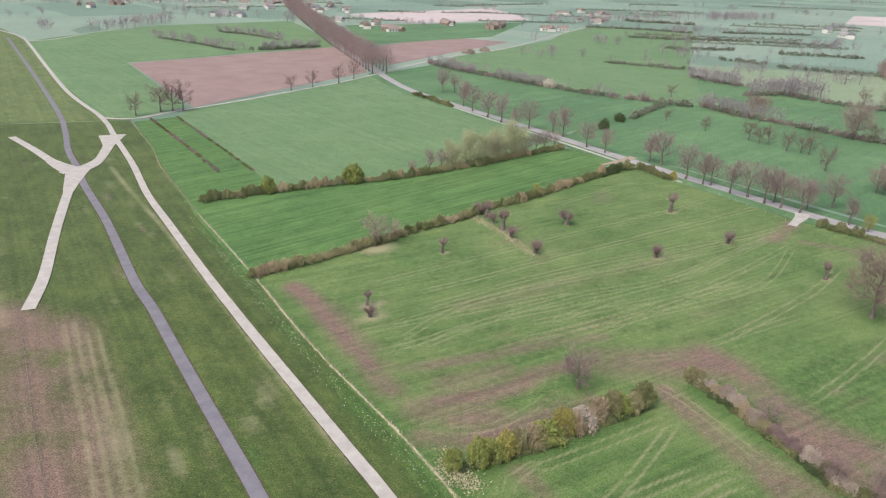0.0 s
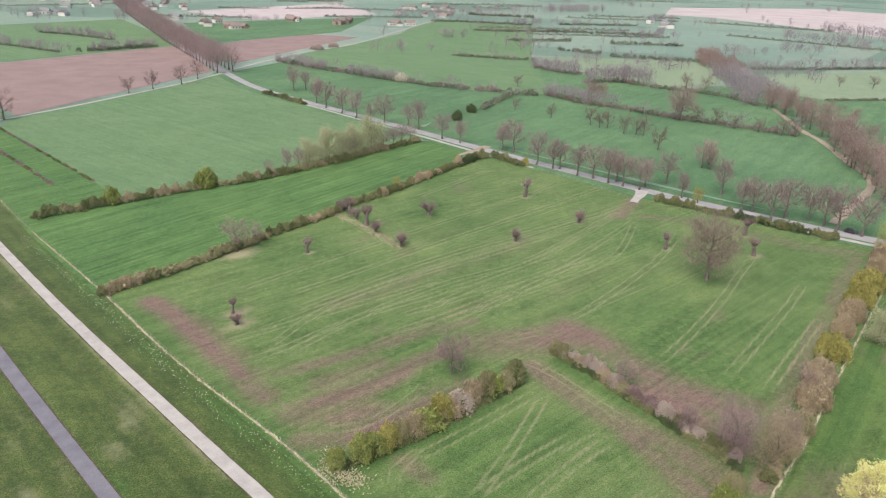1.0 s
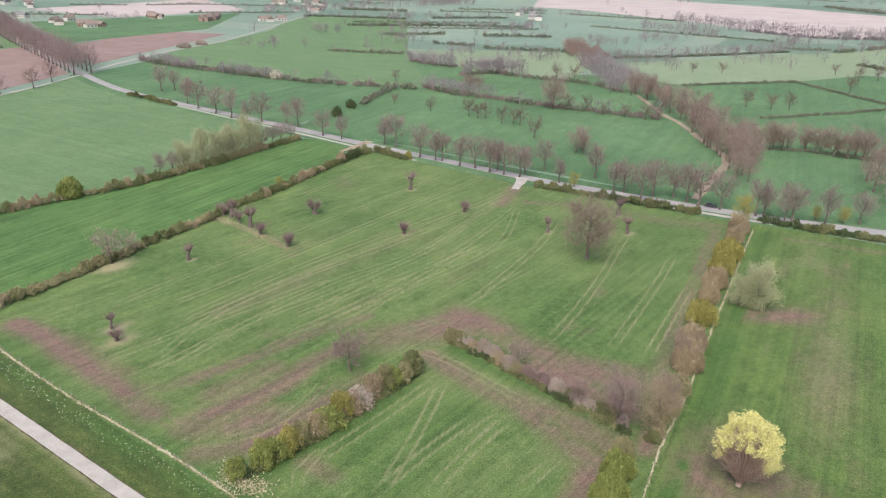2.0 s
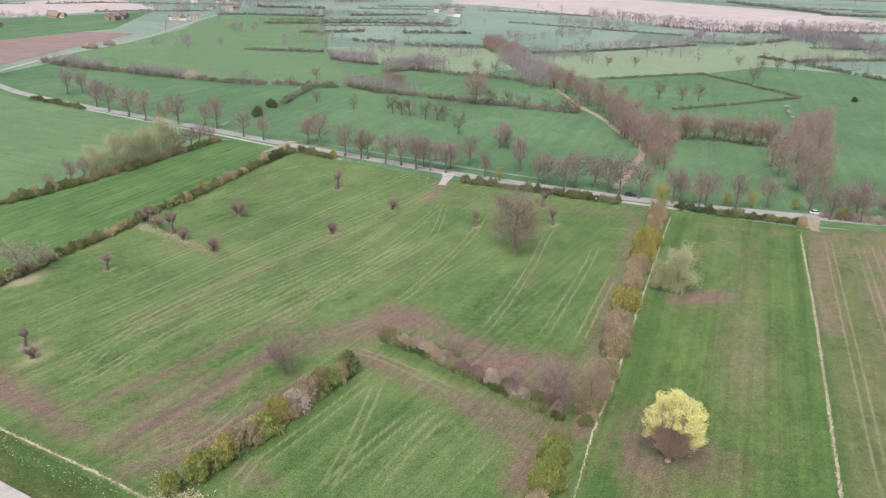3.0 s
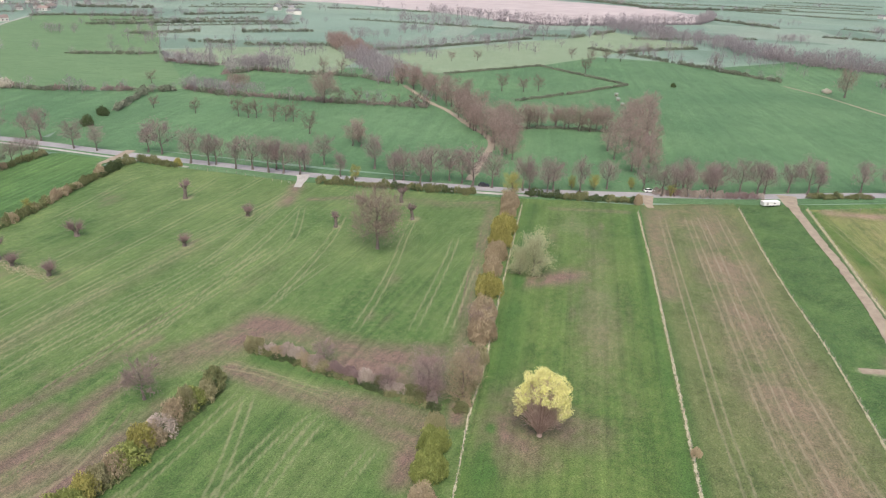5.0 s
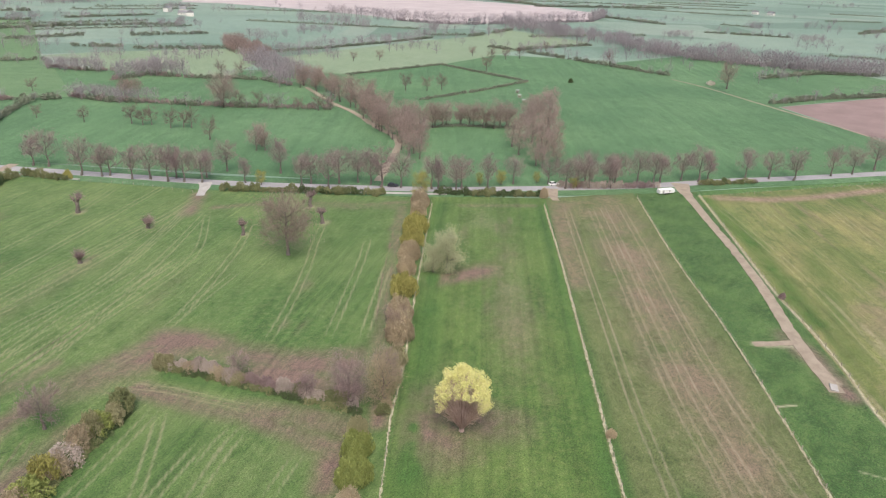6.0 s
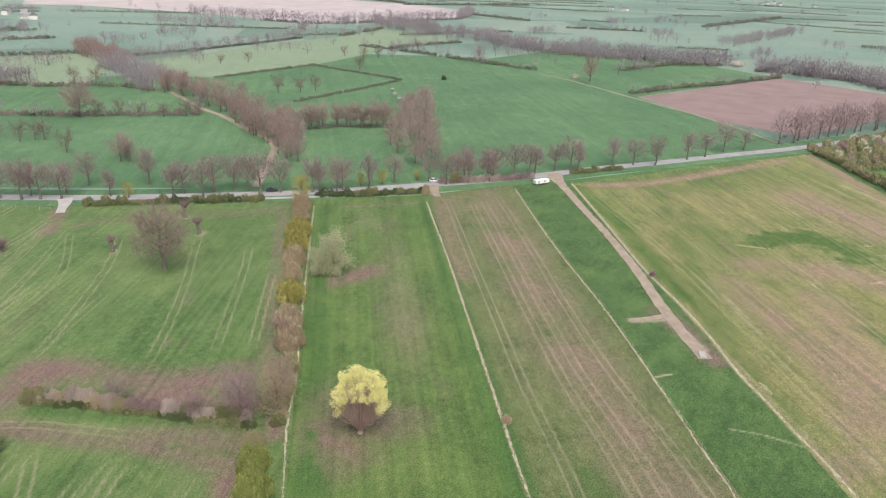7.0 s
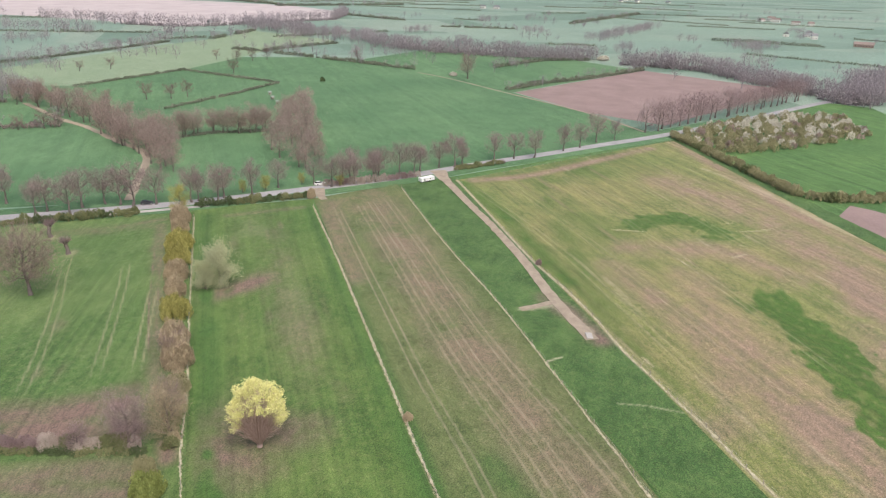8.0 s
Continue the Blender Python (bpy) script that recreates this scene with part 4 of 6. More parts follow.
wear.stroke("pale", [(-130, 268), (-106, 232), (-84, 200), (-62, 166), (-44, 138), (-20, 101)], 0.9, 0.5, 1.0)
for _ in range(80):
    s = rngp.uniform(0, 1)
    wear.patch(("lush", "soil", "pale")[rngp.integers(3)], -150 + 150 * s + rngp.normal(0, 14), 290 - 225 * s + rngp.normal(0, 14), rngp.uniform(1.5, 7), rngp.uniform(0.8, 2.2), -58, rngp.uniform(0.15, 0.45))
field("dike_meadow", (-250, 330), (-157, 353), (72, -30), (-70, -30), 0.9, -0.03, GRASS_WILD, wear, "rough grass bank with dry yellowish patches", "grass bank")

wear = Wear()
wear.stroke("pale", FENCE_EAST, 0.3, 0.5, 0.4).stroke("pale", FENCE_TWO, 0.3, 0.5, 0.4)
wear.patch("soil", 80, 66, 12, 7, 37, 1.2).patch("soil", 84, 60, 7, 11, 37, 0.95).patch("soil", 134, 103, 11, 5, -15, 0.9).patch("soil", 100, 55, 9, 3, 37, 0.3)
wear.patch("lush", 84, 55, 4.5, 2.5, 37, 0.7)
wear.patch("soil", 118, 76, 34, 7, 37, 0.32).patch("soil", 160, 108, 24, 6, 37, 0.3)
# dark band beside the hedgerow: its shade painted together with lush grass
wear.stroke("lush", [(174, 146), (140, 119.5), (109, 95), (82, 74), (42, 42)], 3.2, 0.8, 0.9)
wear.patch("lush", 132, 105, 10, 3, 20, 0.7).patch("pale", 170, 125, 30, 8, 37, 0.18).patch("pale", 130, 85, 34, 6, 37, 0.16)
wear.stroke("lush", [(197, 119.5), (157, 88.5), (105, 48.5), (71, 22.5)], 2.2, 0.65, 0.9)
wear.stroke("soil", [(196, 122), (178, 140)], 2.0, 0.4)
for _ in range(50):
    s = rngp.uniform(0, 1)
    wear.patch(("lush", "soil")[rngp.integers(2)], 186 - 125 * s + rngp.normal(0, 8), 134 - 100 * s + rngp.normal(0, 8), rngp.uniform(3, 11), rngp.uniform(0.8, 2), 37.5, rngp.uniform(0.15, 0.4))
field("green_strip", (178, 155), (206, 123.6), (60, 12), (28, 36), 0.55, 0.02, GRASS_LUSH, wear, "lush green strip pasture between two fences", "pasture")

wear = Wear()
wear.stroke("pale", FENCE_TWO, 0.3, 0.5, 0.4).stroke("pale", FENCE_THREE, 0.3, 0.4, 0.7)
for s in (0.18, 0.43, 0.56, 0.75):
    way = [(66 + 18 * s, 15 - 36 * s), (86 + 20 * s, 30 - 33 * s), (106.5 + 24 * s, 46.5 - 26 * s), (131 + 26 * s, 65 - 23 * s), (158 + 29 * s, 86 - 22 * s), (199 + 31 * s, 117 - 20 * s)]
    wear.wheels(way, 0.72, 1.9, 0.26)
wear.stroke("soil", [(92, 6), (112, 24), (134, 42), (168, 68), (204, 94), (218, 105)], 9, 0.52, 1.3)
wear.stroke("soil", [(150, 78), (180, 100), (204, 114)], 5, 0.5, 1.3)
wear.patch("soil", 100, 18, 16, 7, 37, 0.55).patch("soil", 205, 105, 10, 6, 37, 0.5)
wear.stroke("soil", [(205, 115), (222, 104)], 3.0, 0.5, 1.2)
wear.stroke("lush", [(199, 118), (158, 86), (106, 46), (72, 20)], 1.3, 0.7, 0.8).stroke("lush", [(92, 20), (76, 8)], 4.0, 0.7, 1.2)
for _ in range(45):
    s = rngp.uniform(0, 1)
    wear.patch(("lush", "soil")[rngp.integers(2)], 214 - 140 * s + rngp.normal(0, 8), 108 - 110 * s + rngp.normal(0, 8), rngp.uniform(3, 10), rngp.uniform(0.7, 1.8), 37.5, rngp.uniform(0.12, 0.3))
field("thin_field", (206.5, 123.4), (237, 103), (72, -24), (60.5, 11.5), 0.42, 0.02, STUBBLE, wear, "thin brown-green field with long wheel tracks", "field")

wear = Wear()
wear.stroke("pale", FENCE_THREE, 0.3, 0.4, 0.7).stroke("pale", FENCE_FOUR, 0.5, 0.6, 0.9)
wear.stroke("soil", [(160, 26), (152, 17), (143, 9)], 3.0, 0.7, 1.2).stroke("pale", [(157, 23), (152, 18), (146, 12)], 1.3, 0.45, 1.2).stroke("pale", [(157, 22), (151, 30)], 1.2, 0.5, 0.8)
wear.stroke("pale", [(128, 19), (131.5, 16)], 0.25, 0.7).stroke("pale", [(118, 2), (119.5, -4), (119.9, -11.2)], 0.3, 0.5)
field("verge_strip", (237.5, 102.7), (256, 86), (82, -40), (72.5, -24), 0.55, 0.02, GRASS_DEEP, wear, "dark green grass strip beside a gravel track", "grass strip")

wear = Wear()
wear.stroke("pale", FENCE_FOUR, 0.5, 0.6, 0.9)
wear.block("lush", [(229, 10), (236, 0), (239, -9), (234, -16)], 8.0, 0.95).block("lush", [(240, 2), (245, -10)], 4.0, 0.9)
wear.block("lush", [(180, -31), (166, -39), (150, -45), (130, -50), (100, -60)], 8.5)
wear.patch("lush", 225, 28, 42, 12, 37, 0.42).patch("lush", 295, 30, 40, 13, -35, 0.42).patch("lush", 186, 12, 30, 7, 37, 0.3)
wear.stroke("lush", [(250, 79), (215, 51), (186, 32), (172, 21)], 3.5, 0.75, 0.9).stroke("lush", [(172, 21), (150, 7), (128, -10)], 1.5, 0.5, 1.0)
wear.stroke("lush", [(262, 74), (292, 54), (330, 30), (300, 35), (270, 50)], 9.0, 0.5, 1.4)
wear.stroke("soil", [(255, 76), (268, 61), (290, 46), (346, 14)], 3.0, 0.85, 1.0)
wear.stroke("soil", [(366, 4), (309, -25), (263, -47), (229, -69)], 4.0, 0.85, 0.9)
wear.stroke("soil", [(190, 12), (160, -10), (130, -30), (105, -42)], 6.0, 0.65, 1.5).stroke("soil", [(168, -14), (142, -30), (116, -44), (95, -52)], 8.0, 0.85, 1.3)
wear.stroke("soil", [(120, -18), (150, -22), (172, -14), (190, -10)], 7.0, 0.5, 1.5)
wear.stroke("pale", [(318, -12), (290, -36.5), (258, -55.6), (241, -69)], 1.6, 0.5, 1.2)
wear.stroke("lush", [(262, 50), (217, 33), (186, 21), (154, 8)], 4.0, 0.5, 1.2)
wear.stroke("soil", [(290, 0), (268, -22), (240, -42), (214, -54), (180, -60), (150, -62)], 12.0, 0.75, 1.4)
wear.stroke("soil", [(205, 8), (215, -18), (200, -40)], 7.0, 0.6, 1.5)
for pts in ([(246, 74), (200, 33), (160, 4), (120, -24)], [(262, 66), (215, 28), (172, -4), (130, -33)], [(285, 50), (235, 15), (190, -16), (146, -44)], [(310, 34), (255, -4), (208, -36), (170, -56)], [(330, 20), (280, -12), (235, -44)]):
    wear.wheels(pts, 0.3, 2.2, 0.4)
for x, y, w, d, a in ((221.5, 11.5, 5, 0.5, -70), (244, -21, 2.0, 0.5, 30), (240, -30, 6.5, 0.8, -60), (213.5, -24, 3.2, 0.6, -40), (223, -25, 1.6, 0.5, 10), (137, -2.4, 2.6, 0.6, 37), (200, -8, 3, 0.5, 37), (270, -48, 6, 0.8, 37)):
    wear.patch("pale", x, y, w * 0.8, d * 0.8, a, 0.7)
for _ in range(170):
    wear.patch(("lush", "soil", "soil", "pale")[rngp.integers(4)], rngp.uniform(100, 350), rngp.uniform(-65, 60), rngp.uniform(3, 16), rngp.uniform(0.4, 1.4), 36, rngp.uniform(0.15, 0.45))
field("mottled_field", (251.5, 83.4), (370, 4), (235, -70), (80, -39.5), 0.6, 0.035, PATCHY, wear, "patchy brown and green field with drilled rows", "field")

# grass margins under the fences
sheet("field_margin", [(-156, 352), (-90, 240), (-52, 174), (82, 281), (175, 158), (205, 125), (256, 87), (372, 6), (236, -74), (80, -44), (30, 30)], -0.06, CROP, "green grass margin under fences", "grass strip")

ribbon("field_margin", [(377, 6), (333, -19.5), (292, -43), (262, -60), (236, -76)], 9.0, 0.045, GRASS_DEEP, "rough grass margin beside an orchard hedge", "grass strip", rag=0.3)

# fields beyond, each a sheet of its own
sheet("crop_margin", [(-153, 349), (-80, 215), (-51, 168), (82, 290), (62, 311), (-30, 257), (-80, 233), (-137, 363)], 0.02, CROP, "green margin round a crop strip", "grass strip")
sheet("crop_strip", [(-78, 216), (-60, 236), (-32, 250), (2, 267), (38, 294), (62, 308), (78, 292), (66, 268), (47, 250), (17, 225), (-5, 204), (-36, 177), (-51, 168)], 0.05, CROP, "green strip of drilled young crop between hedges", "field")
sheet("meadow", [(-135, 363), (-137, 382), (-95, 436), (-42, 520), (-22, 458), (28, 378), (58, 328), (60, 309), (38, 296), (2, 270), (-32, 253), (-58, 241), (-72, 265), (-100, 308)], 0.05, MEADOW, "smooth pale green meadow", "field")
sheet("ditch_meadow", [(-153, 350), (-136, 363), (-100, 308), (-72, 265), (-58, 241), (-80, 229), (-80, 216)], 0.04, CROP, "narrow green strips between ditches", "field")
sheet("ploughed_field", [(-237, 552), (-87, 690), (-50, 530), (-136, 389)], 0.03, PLOUGH, "bare reddish ploughed field", "field")
sheet("ploughed_field", [(-58, 690), (10, 800), (80, 757), (-36, 571)], 0.03, PLOUGH, "bare reddish ploughed field beyond the avenue", "field")
sheet("ploughed_field", [(473, 116), (645, 43), (594, -72), (408, 10), (424, 57)], 0.03, PLOUGH, "bare reddish ploughed field by the road", "field")
sheet("ploughed_field", [(-135, 1102), (105, 1309), (145, 1068), (-28, 959)], 0.04, PALEFIELD, "pale pinkish bare field near a village", "field")
sheet("ploughed_field", [(284, -74), (287, -66), (266, -58), (240, -76), (250, -112)], 0.03, PLOUGH, "brown bare field behind a hedge end", "field")
sheet("lea", [(66, 336), (126, 440), (166, 470), (200, 530), (225, 496), (250, 470), (330, 425), (345, 383), (438, 375), (530, 382), (562, 330), (545, 215), (470, 114), (386, 16), (300, 76), (200, 146)], 0.0, LEA, "wide green pasture land behind the road", "pasture")
sheet("lea", [(66, 338), (110, 380), (143, 420), (211, 341), (258, 284), (240, 245), (218, 208), (180, 180)], 0.03, LEA, "deep green pasture behind the road", "pasture")
sheet("lea", [(222, 205), (252, 233), (291, 198), (262, 166), (236, 148), (204, 152), (184, 178)], 0.03, LEA, "deep green pasture with a rutted gateway", "pasture")
sheet("lea", [(240, 148), (270, 168), (314, 192), (350, 225), (424, 276), (438, 372), (530, 380), (540, 215), (507, 174), (467, 118), (384, 22), (300, 82)], 0.03, LEA, "broad deep green pasture", "pasture")
sheet("lea", [(-40, 524), (0, 578), (65, 492), (125, 436), (140, 420), (108, 381), (64, 340), (12, 424)], 0.03, LEA, "green pasture behind the avenue", "pasture")
sheet("lea", [(-113, 914), (130, 1015), (66, 811), (-66, 705)], 0.04, LEA, "green pasture before a farm", "pasture")
sheet("lea", [(-385, 675), (-365, 775), (-300, 720), (-240, 555), (-140, 390), (-158, 358), (-175, 361), (-236, 448)], 0.038, MEADOW, "long green meadow beside the concrete track", "field")
sheet("lea", [(-364, 776), (-240, 556), (-86, 692), (-112, 760), (-190, 960), (-330, 860)], 0.02, MEADOW, "green meadow behind a ploughed field", "field")
sheet("lea", [(170, 420), (212, 344), (258, 286), (268, 310), (288, 362), (330, 425), (270, 420), (250, 470), (225, 494), (200, 528)], 0.02, LEA, "green pasture below a tall tree belt", "pasture")
sheet("lea", [(243, 246), (252, 234), (291, 198), (350, 226), (424, 276), (314, 280), (344, 381), (326, 423), (288, 360), (266, 308)], 0.025, LEA, "green pasture between lane and paddock", "pasture")
sheet("lea", [(470, 118), (510, 174), (542, 215), (556, 290), (700, 260), (690, 120), (645, 46)], 0.02, LEA, "far green pasture behind a field path", "pasture")
sheet("lea", [(314, 281), (345, 381), (438, 372), (424, 277)], 0.04, LEA, "small green paddock inside hedges", "pasture")
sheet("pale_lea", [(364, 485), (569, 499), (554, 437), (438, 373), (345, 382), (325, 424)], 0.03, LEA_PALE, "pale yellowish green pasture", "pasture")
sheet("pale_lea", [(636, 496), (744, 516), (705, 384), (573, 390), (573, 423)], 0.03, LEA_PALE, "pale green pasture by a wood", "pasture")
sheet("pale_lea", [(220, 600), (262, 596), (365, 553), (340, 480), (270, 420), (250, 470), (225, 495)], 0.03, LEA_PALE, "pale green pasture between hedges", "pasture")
sheet("meadow", [(5, 582), (18, 628), (75, 704), (130, 790), (255, 700), (210, 575), (200, 530), (165, 420), (126, 437), (66, 493)], 0.03, MEADOW, "light green meadow below a side lane", "field")
sheet("lea", [(130, 790), (161, 876), (207, 963), (325, 902), (300, 823), (255, 700)], 0.03, MEADOW, "green meadow beside a village lane", "field")
sheet("pale_lea", [(554, 437), (569, 499), (636, 496), (573, 423), (573, 390), (530, 382), (438, 373)], 0.02, LEA_PALE, "pale green corner of a pasture", "pasture")
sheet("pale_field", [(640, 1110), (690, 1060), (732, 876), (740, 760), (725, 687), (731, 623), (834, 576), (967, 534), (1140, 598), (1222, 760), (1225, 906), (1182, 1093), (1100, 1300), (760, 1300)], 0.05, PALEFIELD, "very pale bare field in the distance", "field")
sheet("meadow", [(382, 8), (372, 4), (345, -14), (292, -42), (250, -76), (262, -118), (430, -140), (540, -118), (545, -92), (430, -20)], 0.0, CROP, "green grass round a young orchard", "field")
sheet("meadow", [(352, -33), (422, -99), (425, -105), (314, -83), (293, -60)], 0.03, CROP, "bright green meadow behind a hedge", "field")

sheet("bank_meadow", [(-157, 354), (-236, 447), (-385, 680), (-470, 790), (-620, 760), (-420, 480), (-250, 331)], 0.03, BANK_FAR, "rough green bank beside the paths", "grass bank")
sheet("bank_meadow", [(-249, 331), (-70, -30), (-300, -30), (-420, 480)], 0.02, BANK_FAR, "rough brownish grass beside the bank", "grass bank")

# roads and paths
ROAD = [(-252, 1267), (-164, 943), (-102, 723), (-61, 591), (-41, 526), (-18, 462), (13, 408), (43, 361), (66, 324), (81, 299), (98, 273), (112, 252), (129, 226), (145, 205), (161, 186),
        (173, 172), (187, 157), (201, 144), (219, 128), (240, 110), (258, 97), (282, 81), (307, 62), (342, 37.5), (380, 10), (441, -28), (499, -62), (540, -86), (590, -119), (700, -190)]
ribbon("road_verge", ROAD[4:26], 18.0, 0.06, LEA, "mown grass verges along the road", "verge")
ribbon("road", ROAD, 5.7, 0.10, ROADWAY, "straight worn grey country road", "road")
ribbon("cycle_path", [(-2, 424), (20, 388), (42, 352), (62, 320), (78, 293), (93, 268), (98, 260)], 1.8, 0.09, CONCRETE, "narrow pale cycle path beside the road", "path", rag=0.05)
ribbon("cycle_path", [(160, 179), (170, 167.5), (184, 152)], 2.2, 0.09, CONCRETE, "narrow pale cycle path by a gateway", "path", rag=0.05)
ribbon("gateway", [(129, 225), (125, 219), (119, 212.5)], [5, 3.5, 2.6], 0.13, CONCRETE, "pale worn gateway from the road", "path", rag=0.2)
ribbon("gateway", [(218, 128), (212, 123.5), (207, 119)], [5, 3.6, 2.4], 0.13, GRAVEL, "gravel gateway beside the road", "path", rag=0.2)
ribbon("gateway", [(180, 163), (175, 158), (172, 152)], [5, 4, 3], 0.13, GRAVEL, "gravel gateway at a hedge end", "path", rag=0.2)
ribbon("gateway", [(89, 297), (81, 290), (72, 284)], [4, 3.5, 2.5], 0.13, GRAVEL, "gravel gateway to the crop strip", "path", rag=0.2)
ribbon("gateway", [(262, 95), (256, 91), (250, 87)], [7, 5.5, 4.4], 0.13, GRAVEL, "gravel apron where a track meets the road", "path", rag=0.3)
ASPHALT_LINE = [(-417, 705), (-289, 507), (-203, 372), (-177, 327), (-158, 291), (-139, 261), (-130.7, 246), (-107.6, 210.6), (-93, 186.5), (-78.8, 162.8), (-68.9, 148.5), (-59, 132.9), (-46.1, 112.7), (-35.4, 96.1), (-28.4, 85.1), (-8, 52)]
TRACK_LINE = [(-462, 771), (-415, 722), (-383, 677), (-236, 445), (-174, 359), (-148, 315), (-124, 274), (-103, 235), (-84, 204), (-63.5, 170.7), (-45.6, 142.6), (-32.3, 122.3), (-21.7, 106.2), (-13, 93), (-8.2, 85.7), (14, 50)]
ribbon("path_edge", ASPHALT_LINE[4:], 3.0, 0.125, DIRT, "damp dirt edging along an asphalt path", "path edge", rag=0.07, step=0.8, seed=4)
ribbon("path_edge", TRACK_LINE[5:], 2.85, 0.125, DIRT, "damp dirt edging along a concrete track", "path edge", rag=0.07, step=0.8, seed=5)
ribbon("asphalt_path", ASPHALT_LINE, 2.5, 0.16, ASPHALT, "smooth blue-grey asphalt path through grass", "path")
ribbon("concrete_path", TRACK_LINE, 2.45, 0.17, CONCRETE, "pale concrete track along the grass bank", "path", rag=0.03)
ribbon("concrete_path", [(-195, 314), (-174, 293), (-155, 273), (-141, 261)], [3.2, 3.2, 3.6, 9], 0.18, CONCRETE, "pale concrete branch of a path crossing", "path")
ribbon("concrete_path", [(-142, 258), (-139, 275), (-145, 300), (-152, 321)], [9, 4, 4.5, 12], 0.19, CONCRETE, "pale concrete link between two paths", "path")
ribbon("concrete_path", [(-141.5, 265), (-133, 240), (-117, 198), (-104, 166), (-98, 147)], [9, 3.2, 3.0, 3.0, 3.2], 0.20, CONCRETE, "pale concrete branch ending at a field gate", "path")
ribbon("farm_lane", [(-175, 358), (-157, 357), (-144, 374), (-137, 383), (-116, 409), (-96, 437), (-66, 480), (-41, 525)], 2.4, 0.10, CONCRETE, "pale farm lane between fields", "lane", rag=0.1)
ribbon("farm_lane", [(-386, 681), (-369, 704), (-363, 773), (-338, 818)], 3.0, 0.10, CONCRETE, "pale distant farm lane", "lane")
ribbon("farm_lane", [(-36, 540), (-18, 573), (16, 632), (74, 705), (161, 876), (207, 963)], 3.4, 0.10, CONCRETE, "pale side lane to a village", "lane")
ribbon("gravel_track", [(251, 87.5), (246.2, 84.1), (224.8, 68.3), (204.2, 52.8), (180.5, 36.5), (164.9, 27), (154.3, 19.8), (147.7, 14.9), (142, 10.8)], [3.6, 3.0, 2.8, 3.0, 3.2, 3.2], 0.15, GRAVEL, "sandy gravel track ending in the grass", "track", rag=0.14, step=1.5)
ribbon("gravel_track", [(158, 23.5), (154, 27), (150.5, 30.5)], 2.0, 0.16, GRAVEL, "short sandy spur of the gravel track", "track", rag=0.15, step=1.2)
ribbon("gravel_track", [(177, 181), (202, 199), (220, 212), (232, 225), (242, 248), (258, 284), (266, 309), (288, 360)], 3.2, 0.10, GRAVEL, "rutted gravel lane between trees", "track", rag=0.3)
ribbon("field_path", [(385, 20), (423, 57), (467, 119), (507, 175), (526, 211)], 2.0, 0.08, GRAVEL, "narrow pale path along a field edge", "path", rag=0.2)

# mats of dry grass under the fence wires
for n, (way, wide) in enumerate(((FENCE_WEST[3:], 0.24), (FENCE_EAST, 0.2), (FENCE_TWO, 0.36), (FENCE_THREE, 0.26), (FENCE_FOUR, 0.42))):
    ribbon("grass_mat", way, wide, 0.15, DRY, "narrow mat of pale dry grass under a fence", "dry grass", rag=0.14, step=0.7, thick=0.1, seed=20 + n)

# ---- fences, hedges and trees round the near fields ----
rng = np.random.default_rng(8)
for pts, label, sd in ((FENCE_WEST, "wire fence on weathered posts beside the grass bank", 1), (FENCE_EAST, "wire fence on weathered posts beside a hedgerow", 2), (FENCE_TWO, "wire fence on weathered posts between two strips", 3),
                       (FENCE_THREE, "wire fence on weathered posts along a green strip", 4), (FENCE_FOUR, "wire fence on weathered posts along the gravel track", 5), ([(-94, 137), (-80, 114), (-71, 99), (-62, 85), (-48, 61)], "low wire fence on short posts in rough grass", 6),
                       ([(94.5, 260.7), (109, 240.4), (119, 217)], "old wire fence along the roadside verge", 7), ([(254, 78.5), (300, 49.5), (345, 19), (366, 5)], "low wire fence between road verge and field", 8)):
    fence(pts, label, 4.0, sd)
tufts("dry_tufts", [FENCE_WEST, FENCE_EAST, FENCE_TWO, FENCE_TWO, FENCE_THREE, FENCE_FOUR, FENCE_FOUR], STRAW, "loose pale tufts of dry grass along fences", 14, 0.16, 0.28)
tufts("white_weeds", [[(x - 2.6, y - 1.6) for x, y in FENCE_WEST[3:]], [(x - 1.6, y - 1.0) for x, y in FENCE_WEST[4:]]], BLOSSOM, "small white flowering weeds beside a fence", 2.6, 0.9, 0.26, 15)
tufts("straw_litter", [[(220.3, 16), (222.5, 6.6)], [(243, -20), (245, -22)], [(236.7, -24.3), (243.9, -35)], [(210.8, -21.8), (216, -26)], [(223, -24), (223, -26.5)], [(138, -1), (135, -3.5)]], STRAW, "scattered pale straw on the bare field", 8, 0.35, 0.4, 12)
tufts("dry_reeds", [[(12.8, 217), (18, 207.6), (22.8, 199), (29, 185)], [(0, 93), (3, 90.5), (6, 88)], [(1, 94), (3, 90)], [(2, 96), (5, 88)]], STRAW, "thick pale stand of dry reeds", 46, 1.15, 0.45, 9)

hedge([(-80.7, 228.2), (-61.6, 238), (-32.5, 251.8), (-15.5, 258), (2.3, 269), (24, 283), (37.6, 295.5), (57.4, 308.6)], 3.3, 3.8, ["mixed", "mixed", "olive", "pale"], "brown and green hedge along a crop strip", 1)
hedge([(-49.5, 166.8), (-36.8, 176), (-20.5, 189.5), (-5.6, 203.6), (11.2, 216.3), (17.5, 224), (32.6, 235), (47.2, 249), (66.2, 266.3)], 2.9, 3.4, ["mixed", "mixed", "mixed", "pale", "olive"], "brown clipped hedge between crop and pasture", 2)
hedge([(68, 267), (78, 276), (85.6, 278), (94.5, 262.4)], 3.4, 3.8, ["green", "mixed"], "thick dark hedge at the road corner", 3)
